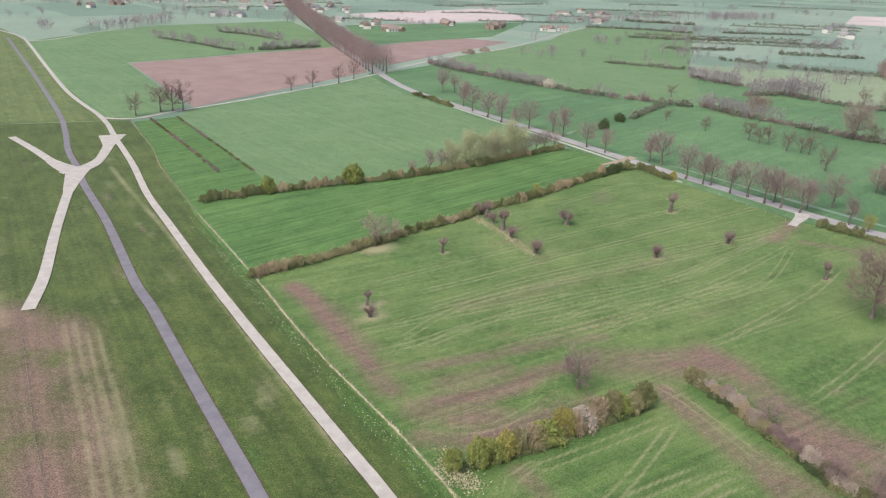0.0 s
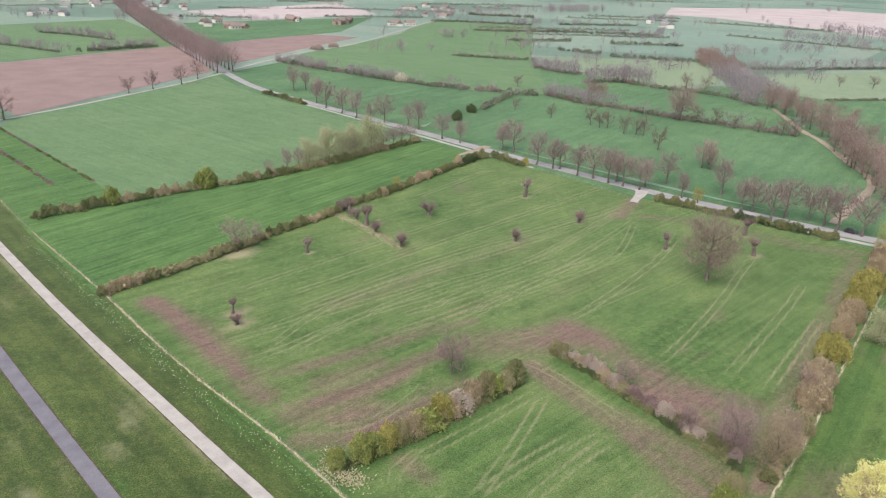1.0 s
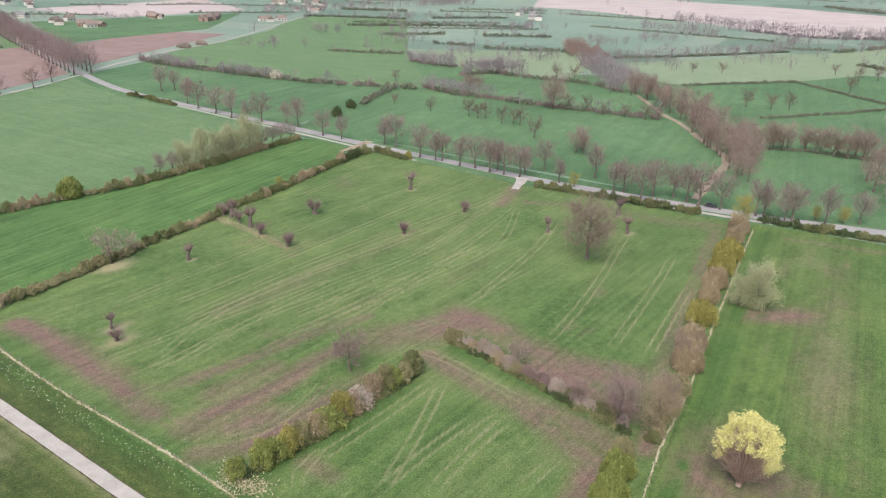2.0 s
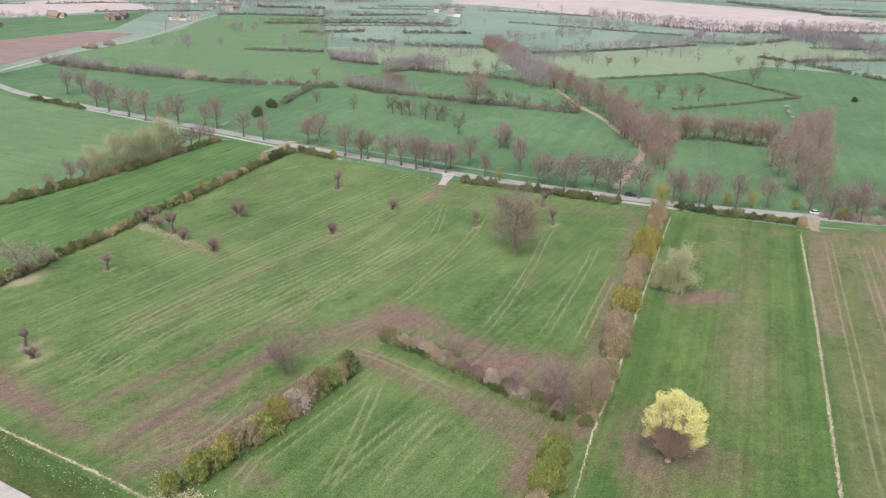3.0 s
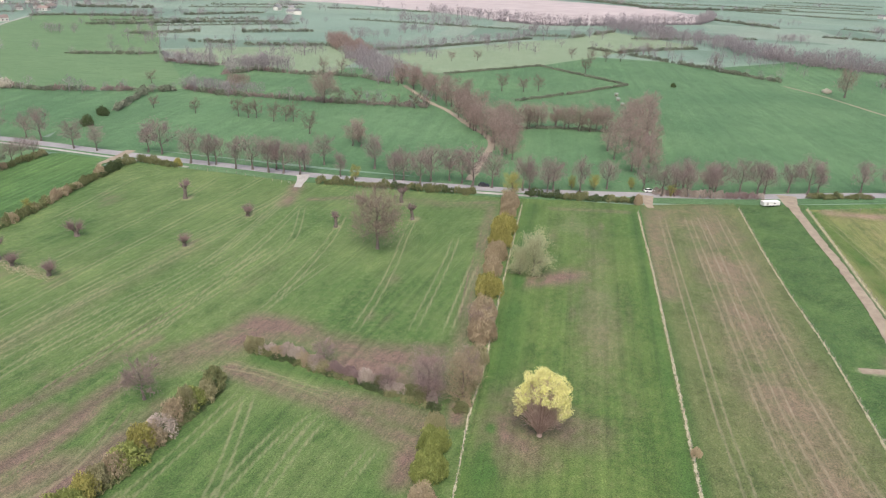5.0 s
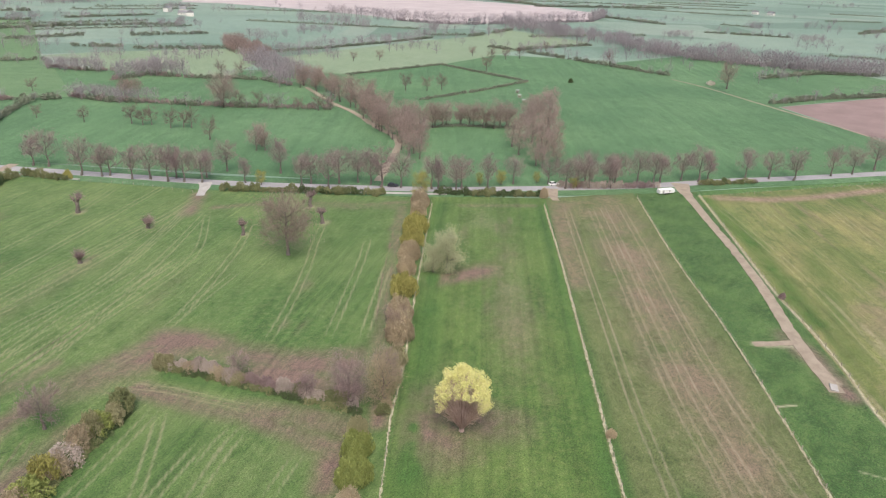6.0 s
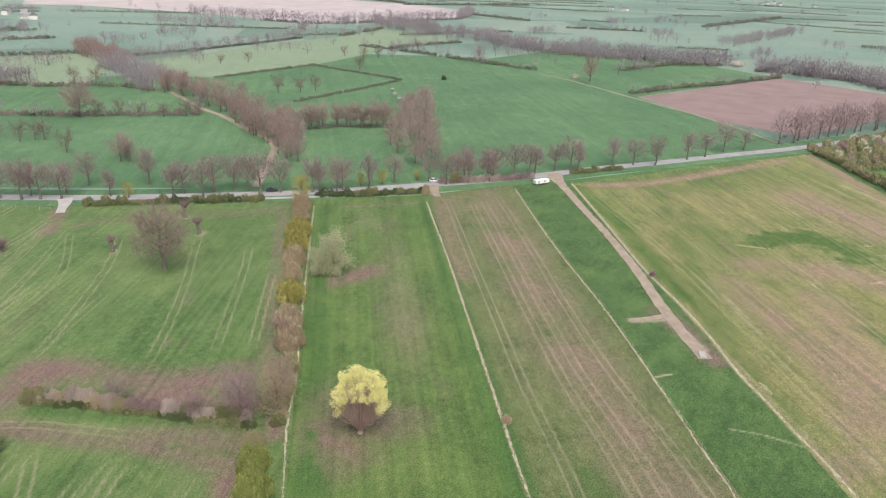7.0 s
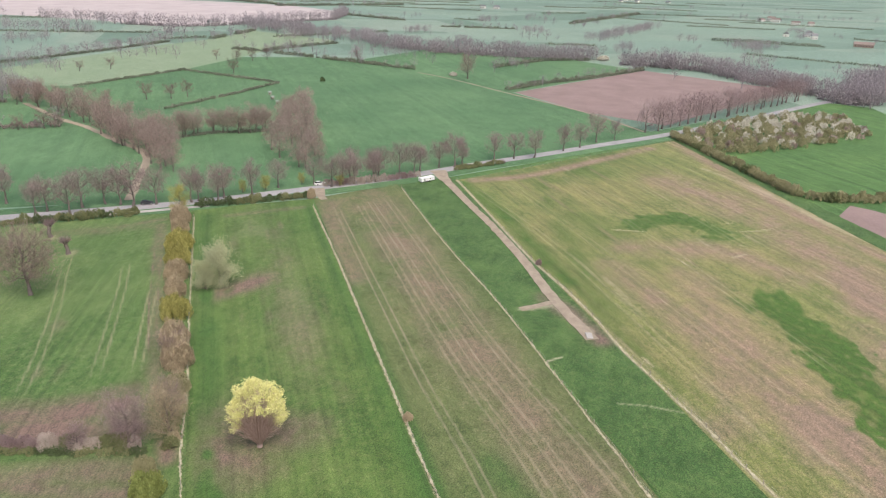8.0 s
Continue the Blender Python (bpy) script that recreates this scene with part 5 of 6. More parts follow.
hedge([(128, 212), (141, 198), (154.5, 181), (166, 168)], 2.8, 3.4, ["green", "mixed", "mixed"], "dense dark green roadside hedge", 4)
hedge([(182, 155), (189, 145), (199, 135), (207, 126)], 2.8, 3.4, ["green", "mixed"], "dense dark green roadside hedge by a gateway", 5)
hedge([(222, 126), (231, 116), (250, 99)], 2.6, 3.2, ["twiggy", "twiggy", "mixed", "blossom"], "brown bramble hedge along the road", 6)
hedge([(267, 88), (278, 79), (286, 73)], 2.4, 3.2, ["mixed", "twiggy"], "brown bushes on the road verge", 61)
hedge([(3.1, 92.9), (9.5, 95), (17.2, 98.8), (27.6, 104.8), (40.5, 111.3)], 4.6, 4.9, ["fresh", "fresh", "buds", "olive", "pale", "fresh", "buds", "pale", "blossom", "pale", "olive", "fresh", "olive", "mixed"], "overgrown green-brown hedge in the pasture", 19, step=2.9, grade="", order=True)
hedge([(4, 92.2), (18, 97.6), (28, 103.2), (40.5, 109.8)], 1.1, 2.2, ["green", "mixed"], "low green fringe under an overgrown hedge", 91)
hedge([(53, 120.6), (57.4, 113.6), (60.4, 106)], 3.0, 3.3, ["olive", "blossom", "pale", "blossom", "blossom", "pale", "blossom"], "thorny hedge with fading pinkish blossom", 8, grade="", step=1.6, order=True)
hedge([(61, 104.5), (63.7, 97.6), (67.5, 89), (71, 81)], 2.7, 3.0, ["mixed", "blossom", "twiggy", "mixed", "blossom", "mixed", "twiggy", "olive"], "ragged thorn hedge of mixed bare shrubs", 82, grade="", step=1.6)
hedge([(52.6, 119), (56.6, 111.5), (61.5, 99), (66, 88.5), (70, 79)], 1.1, 2.2, ["green", "mixed"], "low green bramble edge under a thorn hedge", 81)
hedge([(175.5, 156.7), (159, 143.5), (143, 131), (129, 120), (120, 113), (107.4, 102.4), (95, 91.4), (83, 81), (72.8, 75)], 1.7, 2.2, ["mixed", "pale", "olive", "green"], "hedgerow between two pastures", 9)
for i, (x, y, w, h, kind, label) in enumerate(((65.5, 74, 4.6, 4.2, "olive", "olive bush coming into leaf by a fence"), (61.5, 70, 6.4, 5.4, "fresh", "rounded yellow-green bush by a fence"), (56.5, 65.3, 6.8, 5.8, "fresh", "large yellow-green bush by a fence"),
                                               (51.5, 61, 5.6, 4.6, "pale", "buff budding bush by a fence"), (46, 56, 6.0, 5.0, "fresh", "leafy green bush by a fence"))):
    bush(x, y, w, h, kind, label, 60 + i, 5, grade="")
hedge([(-12.7, 440), (0.4, 419), (10.3, 402.5)], 2.8, 3.6, ["green", "mixed"], "dark green hedge beside the avenue", 11)
hedge([(-147, 356), (-114, 307), (-86, 264)], 0.9, 1.6, ["mixed", "twiggy"], "low brown scrub along a ditch", 12, step=1.5, gaps=0.1)
hedge([(-136, 363), (-100, 308), (-72, 265)], 0.9, 1.6, ["mixed", "twiggy"], "low brown scrub along a second ditch", 13, step=1.8, gaps=0.15)
hedge([(378, 4), (333, -23), (292, -46), (289, -60), (299, -81), (312, -110)], 4.0, 5.0, ["olive", "mixed", "olive"], "dense olive-brown hedge round a meadow", 14)

# hedgerow bushes and trees
for i, (x, y, w, h, kind, label) in enumerate(((167, 150, 6.0, 6.0, "pale", "rounded buff hedgerow bush"), (160, 144.5, 5.0, 5.2, "pale", "rounded buff hedgerow bush in bud"), (147.5, 134.5, 7.0, 6.6, "buds", "olive green leafing hedgerow bush"), (139, 128, 6.4, 6.4, "buds", "yellow-green leafing hedgerow bush"),
                                               (130.5, 121.5, 5.6, 5.8, "pale", "buff budding hedgerow bush"), (123, 115.5, 5.0, 5.2, "pale", "rounded buff hedgerow bush in bud"), (112.5, 107, 6.6, 6.2, "buds", "olive hedgerow bush coming into leaf"), (103, 99, 5.6, 5.8, "pale", "bare reddish buff hedgerow bush"),
                                               (96, 92.5, 6.2, 7.0, "pale", "bare grey-brown hedgerow bush"), (87, 85.5, 5.0, 4.6, "olive", "olive budding hedgerow bush"))):
    bush(x, y, w * 1.25, h * 1.05, kind, label, 30 + i, 5, grade="")
for x, y, s, kind, label in ((174.5, 156.5, 0.9, BUDTREE, "yellow-green leafing tree by the road"), (96, 93, 0.72, NEARTREE, "grey-brown budding hedgerow tree"), (81.5, 82, 0.7, NEARTREE, "tall bare hedgerow tree"),
                             (75.6, 77.6, 0.98, NEARTREE_BUFF, "tall buff tree at a hedge corner"), (70.6, 82, 1.0, NEARTREE, "wide bare tree at a hedge corner"), (66.5, 89.5, 0.5, NEARTREE, "small bare tree beside a thorn hedge")):
    kind.plant(x, y, s * 1.05, label, rng)
WILLOWS.plant(132.0, 108.5, 1.15, "rounded silver-green willow beside a fence", rng)
WILLOWS.plant(128.5, 110.5, 0.85, "smaller silver-green willow by a hedgerow", rng)
yellow_willow(79.3, 60.7, "many-stemmed willow with bright yellow young leaves")
OAK.plant(108, 148.5, 1.14, "large bare spreading tree standing in the pasture", rng)
GNARLED.plant(28.5, 116.6, 1.08, "gnarled bare fruit tree beside a hedge", rng)
GNARLED.plant(62, 105.2, 0.72, "small gnarled tree in a thorn hedge", rng)
PALETREE.plant(-18, 190, 1.0, "bare buff tree above a clipped hedge", rng)
PALETREE.plant(-12.5, 196, 0.6, "small bare tree in a hedge", rng)
BUDTREE.plant(37, 240, 0.5, "small pale leafing tree in a hedge", rng)
bush(67.5, 268, 5.0, 4.6, "pale", "rounded pale buff bush by a gateway", 3)
bush(-31.5, 253.5, 9.0, 7.2, "fresh", "large rounded green bush in a hedge", 4, 6)
bush(-61, 239.5, 7.0, 6.0, "fresh", "rounded yellow-green bush in a hedge", 5)
bush(96.7, 39.1, 2.2, 2.0, "pale", "small brown bush on a fence line", 6, 4)
bush(180.6, 32.6, 2.0, 2.0, "twiggy", "small brown bush beside the gravel track", 7, 4)
bush(95.5, 263, 3.4, 4.0, "buds", "yellow-green bush at a hedge end", 8)
bush(206.5, 124, 3.6, 4.2, "pale", "pale buff bush at a gateway", 9)
for x, y, s in ((7, 275.5, 0.78), (14.5, 280.5, 0.95), (21.5, 285, 0.8), (27.5, 289.5, 0.92), (35, 295.5, 1.02)):
    WILLOWS.plant(x, y, s * 1.42, "silver-green leafing willow in a row", rng, "willows along a hedge")
for x, y, s in ((-9, 264, 0.6), (-2, 270, 0.95), (2.5, 273, 0.85), (41, 300, 0.95), (46, 303.5, 0.85), (50, 306, 0.9), (55, 309, 0.85), (24.5, 287, 0.95)):
    ROADSIDE.plant(x, y, s, "bare brown tree at a hedge end", rng)
for x, y, s, kind in ((-16.1, 145.9, 0.9, STUMPY), (-17.2, 151.9, 0.75, POLLARD), (1.9, 185.6, 0.95, POLLARD), (82, 224.5, 1.3, POLLARD), (43.1, 210.7, 1.35, STUMPY), (90.6, 195.9, 1.15, STUMPY), (64.8, 184.3, 1.1, STUMPY), (29.3, 186.1, 1.2, STUMPY),
                      (108, 170.6, 1.0, POLLARD), (131.7, 161.1, 1.15, POLLARD), (139.5, 176.5, 1.2, POLLARD), (17, 216, 1.1, POLLARD), (21.5, 205, 1.35, POLLARD), (23.5, 198.5, 1.0, STUMPY), (18.8, 211.5, 1.0, STUMPY), (15, 219, 1.1, STUMPY)):
    kind.plant(x, y, s * 1.25, "cut-back pollard willow with a brush of shoots", rng, "pollards in the pasture")

# trees along the road, both verges
for row in ([(6, 448), (13, 449), (19, 431), (17, 406), (23, 392), (29, 376), (35, 363), (42, 351), (49, 350), (60, 343)],
            [(64.5, 335), (71, 313), (77.5, 304.5), (92.9, 289.7), (97.2, 284), (100.8, 264.7), (106, 258), (108.5, 256.5), (112, 247), (117, 242)],
            [(119.6, 235.5), (123.7, 237), (124, 231), (128.5, 226), (131.5, 230), (142.6, 231.8), (139, 214), (156, 215), (153, 198), (155.5, 197)],
            [(157.4, 188), (164, 189), (170, 185.5), (171, 180), (173, 175), (178, 169), (184, 160), (186, 158.5), (191, 153)],
            [(193, 152), (200, 146), (212, 141), (222, 132), (221, 124), (227, 122.3), (229.5, 117.7), (236, 111.5), (240, 113), (249, 107), (254.5, 103)],
            [(231.4, 121), (237, 113.5), (257, 101), (266, 95.6), (270, 90), (276.5, 88), (290, 78), (296, 71), (321, 52.5), (331.7, 46.5), (347, 40.5), (357.5, 33), (302, 62.5)]):
    for x, y in row:
        ROADSIDE.plant(x + rng.normal(0, 0.4), y + rng.normal(0, 0.4), rng.uniform(1.05, 1.55), "bare roadside tree with reddish-brown twigs", rng, "trees along the road")
for x, y in ((201, 150), (207.6, 144.4), (224.5, 121.8), (219.7, 136), (142, 208)):
    BUDTREE.plant(x, y, rng.uniform(0.5, 0.7), "small yellow-green leafing tree on the verge", rng)
for side in (-1, 1):
    for a, b in zip(((-41, 526), (-61, 591), (-102, 723), (-164, 943)), ((-61, 591), (-102, 723), (-164, 943), (-252, 1267))):
        n = int(math.dist(a, b) / 11)
        for i in range(n):
            t = i / n
            w = Vector((b[0] - a[0], b[1] - a[1])).normalized()
            AVENUE.plant(a[0] + (b[0] - a[0]) * t + side * w.y * 5.5, a[1] + (b[1] - a[1]) * t - side * w.x * 5.5, rng.uniform(1.35, 1.8), "bare avenue tree with purple-brown twigs", rng, "trees of the avenue")
for i in range(24):
    t = i / 23
    AVENUE.plant(384 + 160 * t + rng.normal(0, 1), 19 - 92 * t + rng.normal(0, 1), rng.uniform(1.3, 1.65), "bare roadside tree in a close row", rng, "trees along the road")

# ---- beyond the road ----
FAR_HEDGES = (([(-3, 580), (8, 563), (32, 530), (65, 492), (76, 480), (99, 455), (125, 436), (146, 423), (155, 417)], 3.6, 5.0, ["mixed", "green", "twiggy"], "long dark hedge behind a pasture", 41),
                                    ([(110, 379), (125, 400), (142, 420)], 3.4, 4.6, ["green", "green", "mixed"], "short thick dark green hedge", 42),
                                    ([(164, 418), (173, 393), (188, 375), (211, 341), (230, 322), (252, 297)], 3.2, 4.2, ["mixed", "twiggy"], "straggling bare brown hedge", 43),
                                    ([(207, 457), (234, 465), (248, 439), (271, 415), (283, 397), (284, 372)], 3.0, 4.0, ["mixed", "twiggy"], "broken hedge below tall trees", 44),
                                    ([(344, 381), (390, 376), (438, 372), (430, 320), (424, 277), (364, 277), (313, 281)], 1.9, 3.2, ["mixed", "green"], "low clipped hedge round a paddock", 45),
                                    ([(199, 537), (209, 510), (224, 494)], 3.0, 4.0, ["mixed", "twiggy"], "brown hedge below a thicket", 46),
                                    ([(239, 726), (254, 710)], 3.4, 6.0, ["green"], "dark clipped hedge block", 47), ([(263, 718), (303, 717)], 3.4, 6.0, ["green"], "long dark clipped hedge", 48),
                                    ([(262, 641), (291, 616)], 3.4, 5.0, ["mixed"], "short hedge between fields", 49), ([(341, 693), (367, 684), (409, 671)], 3.6, 6.0, ["green"], "dark green gappy hedge", 50),
                                    ([(295, 596), (326, 576), (364, 552)], 3.4, 5.5, ["green", "mixed"], "long thick hedge by pale pasture", 51), ([(150, 610), (190, 583), (211, 575)], 3.0, 5.0, ["mixed"], "thin green hedge between two meadows", 52),
                                    ([(299, 823), (370, 803), (440, 776)], 3.0, 4.2, ["mixed"], "far hedge between pastures", 54), ([(204, 956), (243, 947), (325, 902)], 3.0, 4.2, ["mixed"], "distant hedge before a village", 83), ([(370, 909), (476, 902)], 3.0, 4.2, ["mixed"], "distant dark hedge across pastures", 84), ([(285, 1074), (371, 1025)], 4.0, 7.0, ["mixed"], "thin hedge near the horizon", 85), ([(962, 350), (998, 254)], 3.0, 4.2, ["mixed"], "far hedge beyond a wood", 86), ([(1240, 791), (1331, 1094)], 4.5, 7.0, ["mixed"], "far hedge behind a pale field", 87), ([(1197, 774), (1437, 618)], 4.5, 7.0, ["mixed"], "thin hedge line in the distance", 88), ([(1161, 203), (1542, 132)], 4.5, 7.0, ["mixed"], "long distant hedge between pastures", 89), ([(1075, 560), (1032, 438)], 4.0, 7.0, ["mixed"], "far hedge below a pale field", 90), ([(230, 830), (270, 817), (325, 816)], 4.0, 7.0, ["mixed"], "far straight green hedge", 55),
                                    ([(636, 496), (667, 501)], 3.5, 6.0, ["green"], "far dark green hedge piece", 56), ([(691, 504), (744, 516)], 3.5, 6.0, ["green"], "far dark hedge by a wood", 57),
                                    ([(574, 423), (572, 390), (617, 384), (678, 368)], 3.0, 5.0, ["mixed"], "far hedge round a pale pasture", 58), ([(568, 372), (563, 338), (560, 326), (554, 288), (540, 222)], 3.4, 5.0, ["green", "mixed"], "dark hedge along the broad pasture", 59),
                                    ([(591, 163), (662, 138), (688, 99)], 3.2, 5.0, ["green", "mixed"], "far hedge between green fields", 60), ([(480, 123), (527, 104), (569, 78), (645, 44)], 3.4, 4.6, ["green", "mixed"], "dark hedge above a ploughed field", 62),
                                    ([(-281, 732), (-226, 686), (-179, 641)], 1.6, 3.0, ["mixed"], "gappy hedge with small trees", 63), ([(-237, 800), (-200, 777), (-154, 729)], 2.0, 4.0, ["mixed", "twiggy"], "bushy far brown hedge", 64), ([(-167, 643), (-149, 654), (-110, 680)], 3.6, 6.0, ["mixed"], "bushy hedge above a ploughed field", 65),
                                    ([(378, 513), (434, 508), (507, 508), (588, 513)], 2.4, 4.5, ["mixed"], "low hedge under a tree row", 66), ([(252, 234), (276, 219), (291, 198)], 1.8, 3.4, ["green", "mixed"], "low scrub under a tree row", 67))
for pts, h, w, kinds, label, sd in FAR_HEDGES:
    hedge(pts, h, w, kinds, label, sd, grade="far_", gaps=0.06, step=w * 0.55)
bush(101, 371, 7.0, 5.0, "green", "dark green bush standing in a pasture", 70)
bush(88.3, 353, 7.5, 5.6, "green", "large dark green bush near the road", 71)
bush(446, 254, 4.2, 3.6, "green", "lone dark bush in the broad pasture", 72)
bush(79, 478, 12.0, 6.0, "white", "white blossoming bush in a hedge", 73)
bush(524, 180, 7.0, 3.4, "white", "white blossoming bush by a path", 74)
bush(700, 86, 14.0, 5.0, "white", "spreading white blossom bush by a wood", 75)
bush(32, 655, 14.0, 5.0, "blossom", "pinkish blossoming thicket by the lane", 76)
bush(48, 672, 12.0, 4.6, "blossom", "pale blossoming bush by the lane", 77)

# separate trees beyond the road
for x, y, s, kind, label in ((212, 338.5, 1.7, OAK, "tall bare tree on a hedge line"), (238, 306, 1.0, SMALLTREE, "bare pollard tree in a row"), (515, 165, 2.0, PALETREE, "broad pinkish budding tree by a path"), (170, 250, 1.1, PALETREE, "many-stemmed buff tree in a pasture"), (176, 254, 1.05, PALETREE, "buff tree in a small clump"),
                             (172.5, 247, 1.0, PALETREE, "spreading buff tree in a pasture"), (562, 284, 1.2, SMALLTREE, "dark bare tree on a hedge"), (266, 423, 1.5, SMALLTREE, "tall bare tree in a broken hedge"), (276, 416, 1.35, SMALLTREE, "bare forked tree in a broken hedge"), (155, 450, 1.0, SMALLTREE, "small bare tree in a meadow")):
    kind.plant(x, y, s * (0.62 if kind is OAK else 1.0), label, rng)
for x, y in ((128, 375), (141, 351.5), (156, 333), (158.5, 327), (162, 325), (165, 312.5), (170.5, 310), (173, 307), (166, 280), (226, 326), (230, 315), (246, 298), (252, 295), (218, 332)):
    SMALLTREE.plant(x, y, rng.uniform(0.9, 1.3), "small bare orchard tree in green pasture", rng, "orchard trees")
for x, y in ((505, 391), (494, 362), (513, 360), (526, 354), (598, 372), (445, 330), (340, 300), (350, 296), (330, 310), (415, 420), (395, 430)):
    SMALLTREE.plant(x, y, rng.uniform(1.0, 1.5), "small bare tree in a far pasture", rng, "far pasture trees")
for x, y in ((-158, 364), (-149, 375), (-143, 377), (-138, 379), (-92, 448), (-80, 460), (-65, 477), (-57, 497)):
    SMALLTREE.plant(x, y, 1.9 if x in (-149, -143, -138) else rng.uniform(1.2, 1.6), "bare tree beside the farm lane", rng, "lane trees")
for x, y, s in along([(348, 224), (330, 205), (314, 192), (290, 180), (270, 170), (250, 158), (238, 151)], 22, 4.9, 0.8, 1.45, 21):
    PALETREE.plant(x, y, s, "buff budding tree in a dense belt", rng, "tree belt by the road")
for x, y, s in along([(290, 372), (276, 325), (259, 283), (244, 250), (232, 226), (222, 211), (206, 198)], 17, 5.6, 0.9, 1.5, 22):
    PALETREE.plant(x + 5, y - 4, s, "buff budding tree along a gravel lane", rng, "trees along the lane")
for x, y, s in ((237, 239, 1.2), (239.5, 246, 1.3), (233.5, 231, 1.1), (229, 224, 1.0), (247, 256, 1.2), (250, 266, 1.1), (226.5, 213, 0.9), (236, 224, 1.2)):
    PALETREE.plant(x, y, s, "buff budding tree overhanging a gravel lane", rng, "trees along the lane")
for x, y, s in along([(252, 234), (264, 227), (276, 219), (283, 208), (291, 198)], 4, 3.4, 1.05, 1.35, 23):
    PALETREE.plant(x, y, s, "slim buff tree in a row", rng, "tree row")

# far woods and tree lines, past counting
near_woods = along([(-237, 800), (-200, 777), (-154, 729)], 8, 6, 0.8, 1.2, 52) + along([(-281, 732), (-226, 686), (-179, 641)], 5, 9, 0.7, 1.1, 53) + along([(-155, 650), (-110, 682)], 8, 5, 0.8, 1.1, 54) + along([(333, 490), (318, 438), (300, 395), (288, 365)], 26, 2.6, 1.0, 1.4, 31) + along([(216, 466), (232, 462), (248, 470), (246, 452)], 16, 2.2, 1.1, 1.5, 32) + along([(199, 537), (209, 510), (220, 496)], 14, 2.4, 0.8, 1.2, 33) \
    + along([(8, 563), (20, 545), (32, 530)], 7, 2.6, 0.7, 1.0, 34) + along([(48, 510), (62, 494), (76, 481)], 7, 2.6, 0.7, 1.0, 35) + along([(166, 420), (174, 400), (186, 380)], 9, 2.4, 0.7, 1.1, 36)
stuff_of("tree_line", FARTREE.made, near_woods, "bare trees in dense far lines, hazed purple-brown", "trees", TWIG_FAR_HAZED, 2)
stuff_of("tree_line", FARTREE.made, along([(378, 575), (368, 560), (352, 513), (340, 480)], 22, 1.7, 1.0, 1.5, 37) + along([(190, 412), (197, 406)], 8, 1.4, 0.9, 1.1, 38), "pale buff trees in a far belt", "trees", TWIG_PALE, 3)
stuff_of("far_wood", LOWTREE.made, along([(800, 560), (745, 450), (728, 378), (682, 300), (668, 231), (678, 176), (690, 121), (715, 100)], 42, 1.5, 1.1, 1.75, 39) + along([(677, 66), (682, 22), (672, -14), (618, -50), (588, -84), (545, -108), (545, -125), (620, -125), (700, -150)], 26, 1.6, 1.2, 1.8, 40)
         + along([(880, 123), (1180, 72)], 22, 4, 1.0, 1.5, 41) + along([(920, -33), (936, -84)], 20, 3, 1.0, 1.4, 42), "leafless wood in the distance, hazed grey-purple", "wood", TWIG_FAR_HAZED, 4)
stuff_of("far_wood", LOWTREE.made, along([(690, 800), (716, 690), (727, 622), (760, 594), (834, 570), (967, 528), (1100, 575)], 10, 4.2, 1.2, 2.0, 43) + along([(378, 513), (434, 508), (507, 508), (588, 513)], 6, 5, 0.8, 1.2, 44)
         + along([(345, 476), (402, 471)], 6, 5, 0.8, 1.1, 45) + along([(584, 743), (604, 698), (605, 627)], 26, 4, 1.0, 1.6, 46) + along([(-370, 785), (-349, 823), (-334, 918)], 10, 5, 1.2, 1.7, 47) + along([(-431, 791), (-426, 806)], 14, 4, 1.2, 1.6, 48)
         + along([(444, 1145), (521, 1165)], 22, 2.4, 1.2, 1.6, 49) + along([(150, 1010), (330, 1120), (560, 1180)], 60, 5, 1.0, 1.6, 50) + along([(-640, 1190), (-430, 1260), (-250, 1330)], 50, 5, 1.0, 1.6, 51), "scattered leafless trees on far field edges", "trees", TWIG_FAR_HAZED, 5)
rf = np.random.default_rng(90)
scrub = [(0, 0, (np.zeros((0, 3)), [], *shrub_mesh(720 + i, 30, 0.6, 0.34, 2, 6))) for i in range(3)]
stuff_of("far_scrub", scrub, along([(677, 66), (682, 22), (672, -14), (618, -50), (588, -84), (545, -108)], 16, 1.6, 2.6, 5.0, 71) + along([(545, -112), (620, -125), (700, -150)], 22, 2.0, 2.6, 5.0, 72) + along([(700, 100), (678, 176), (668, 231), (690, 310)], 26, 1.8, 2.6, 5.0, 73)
         + along([(333, 490), (318, 438), (300, 395)], 14, 2.0, 1.6, 3.0, 74) + along([(716, 690), (727, 622), (760, 594), (834, 570), (967, 528), (1100, 575)], 8, 2.4, 2.0, 4.0, 75), "scrub under far tree lines, hazed grey-brown", "scrub", TWIG_FAR_HAZED, 8)
places = []
for _ in range(330):
    r, a = rf.uniform(560, 2300), radians(rf.uniform(-22, 122))
    x, y = r * math.cos(a), r * math.sin(a)
    if 740 < x < 1180 and 560 < y < 1140 or (x < 80 and y < 900):
        continue
    places.append((x, y, rf.uniform(0.7, 1.5)))
    if rf.random() < 0.35:
        places += [(x + rf.normal(0, 14), y + rf.normal(0, 14), rf.uniform(0.7, 1.3)) for _ in range(rf.integers(2, 7))]
for pts, h, w, kinds, label, sd in FAR_HEDGES:
    if math.hypot(*pts[0]) > 430 and sd != 45:
        places += along(pts, 7, 11, 0.55, 1.15, 800 + sd)
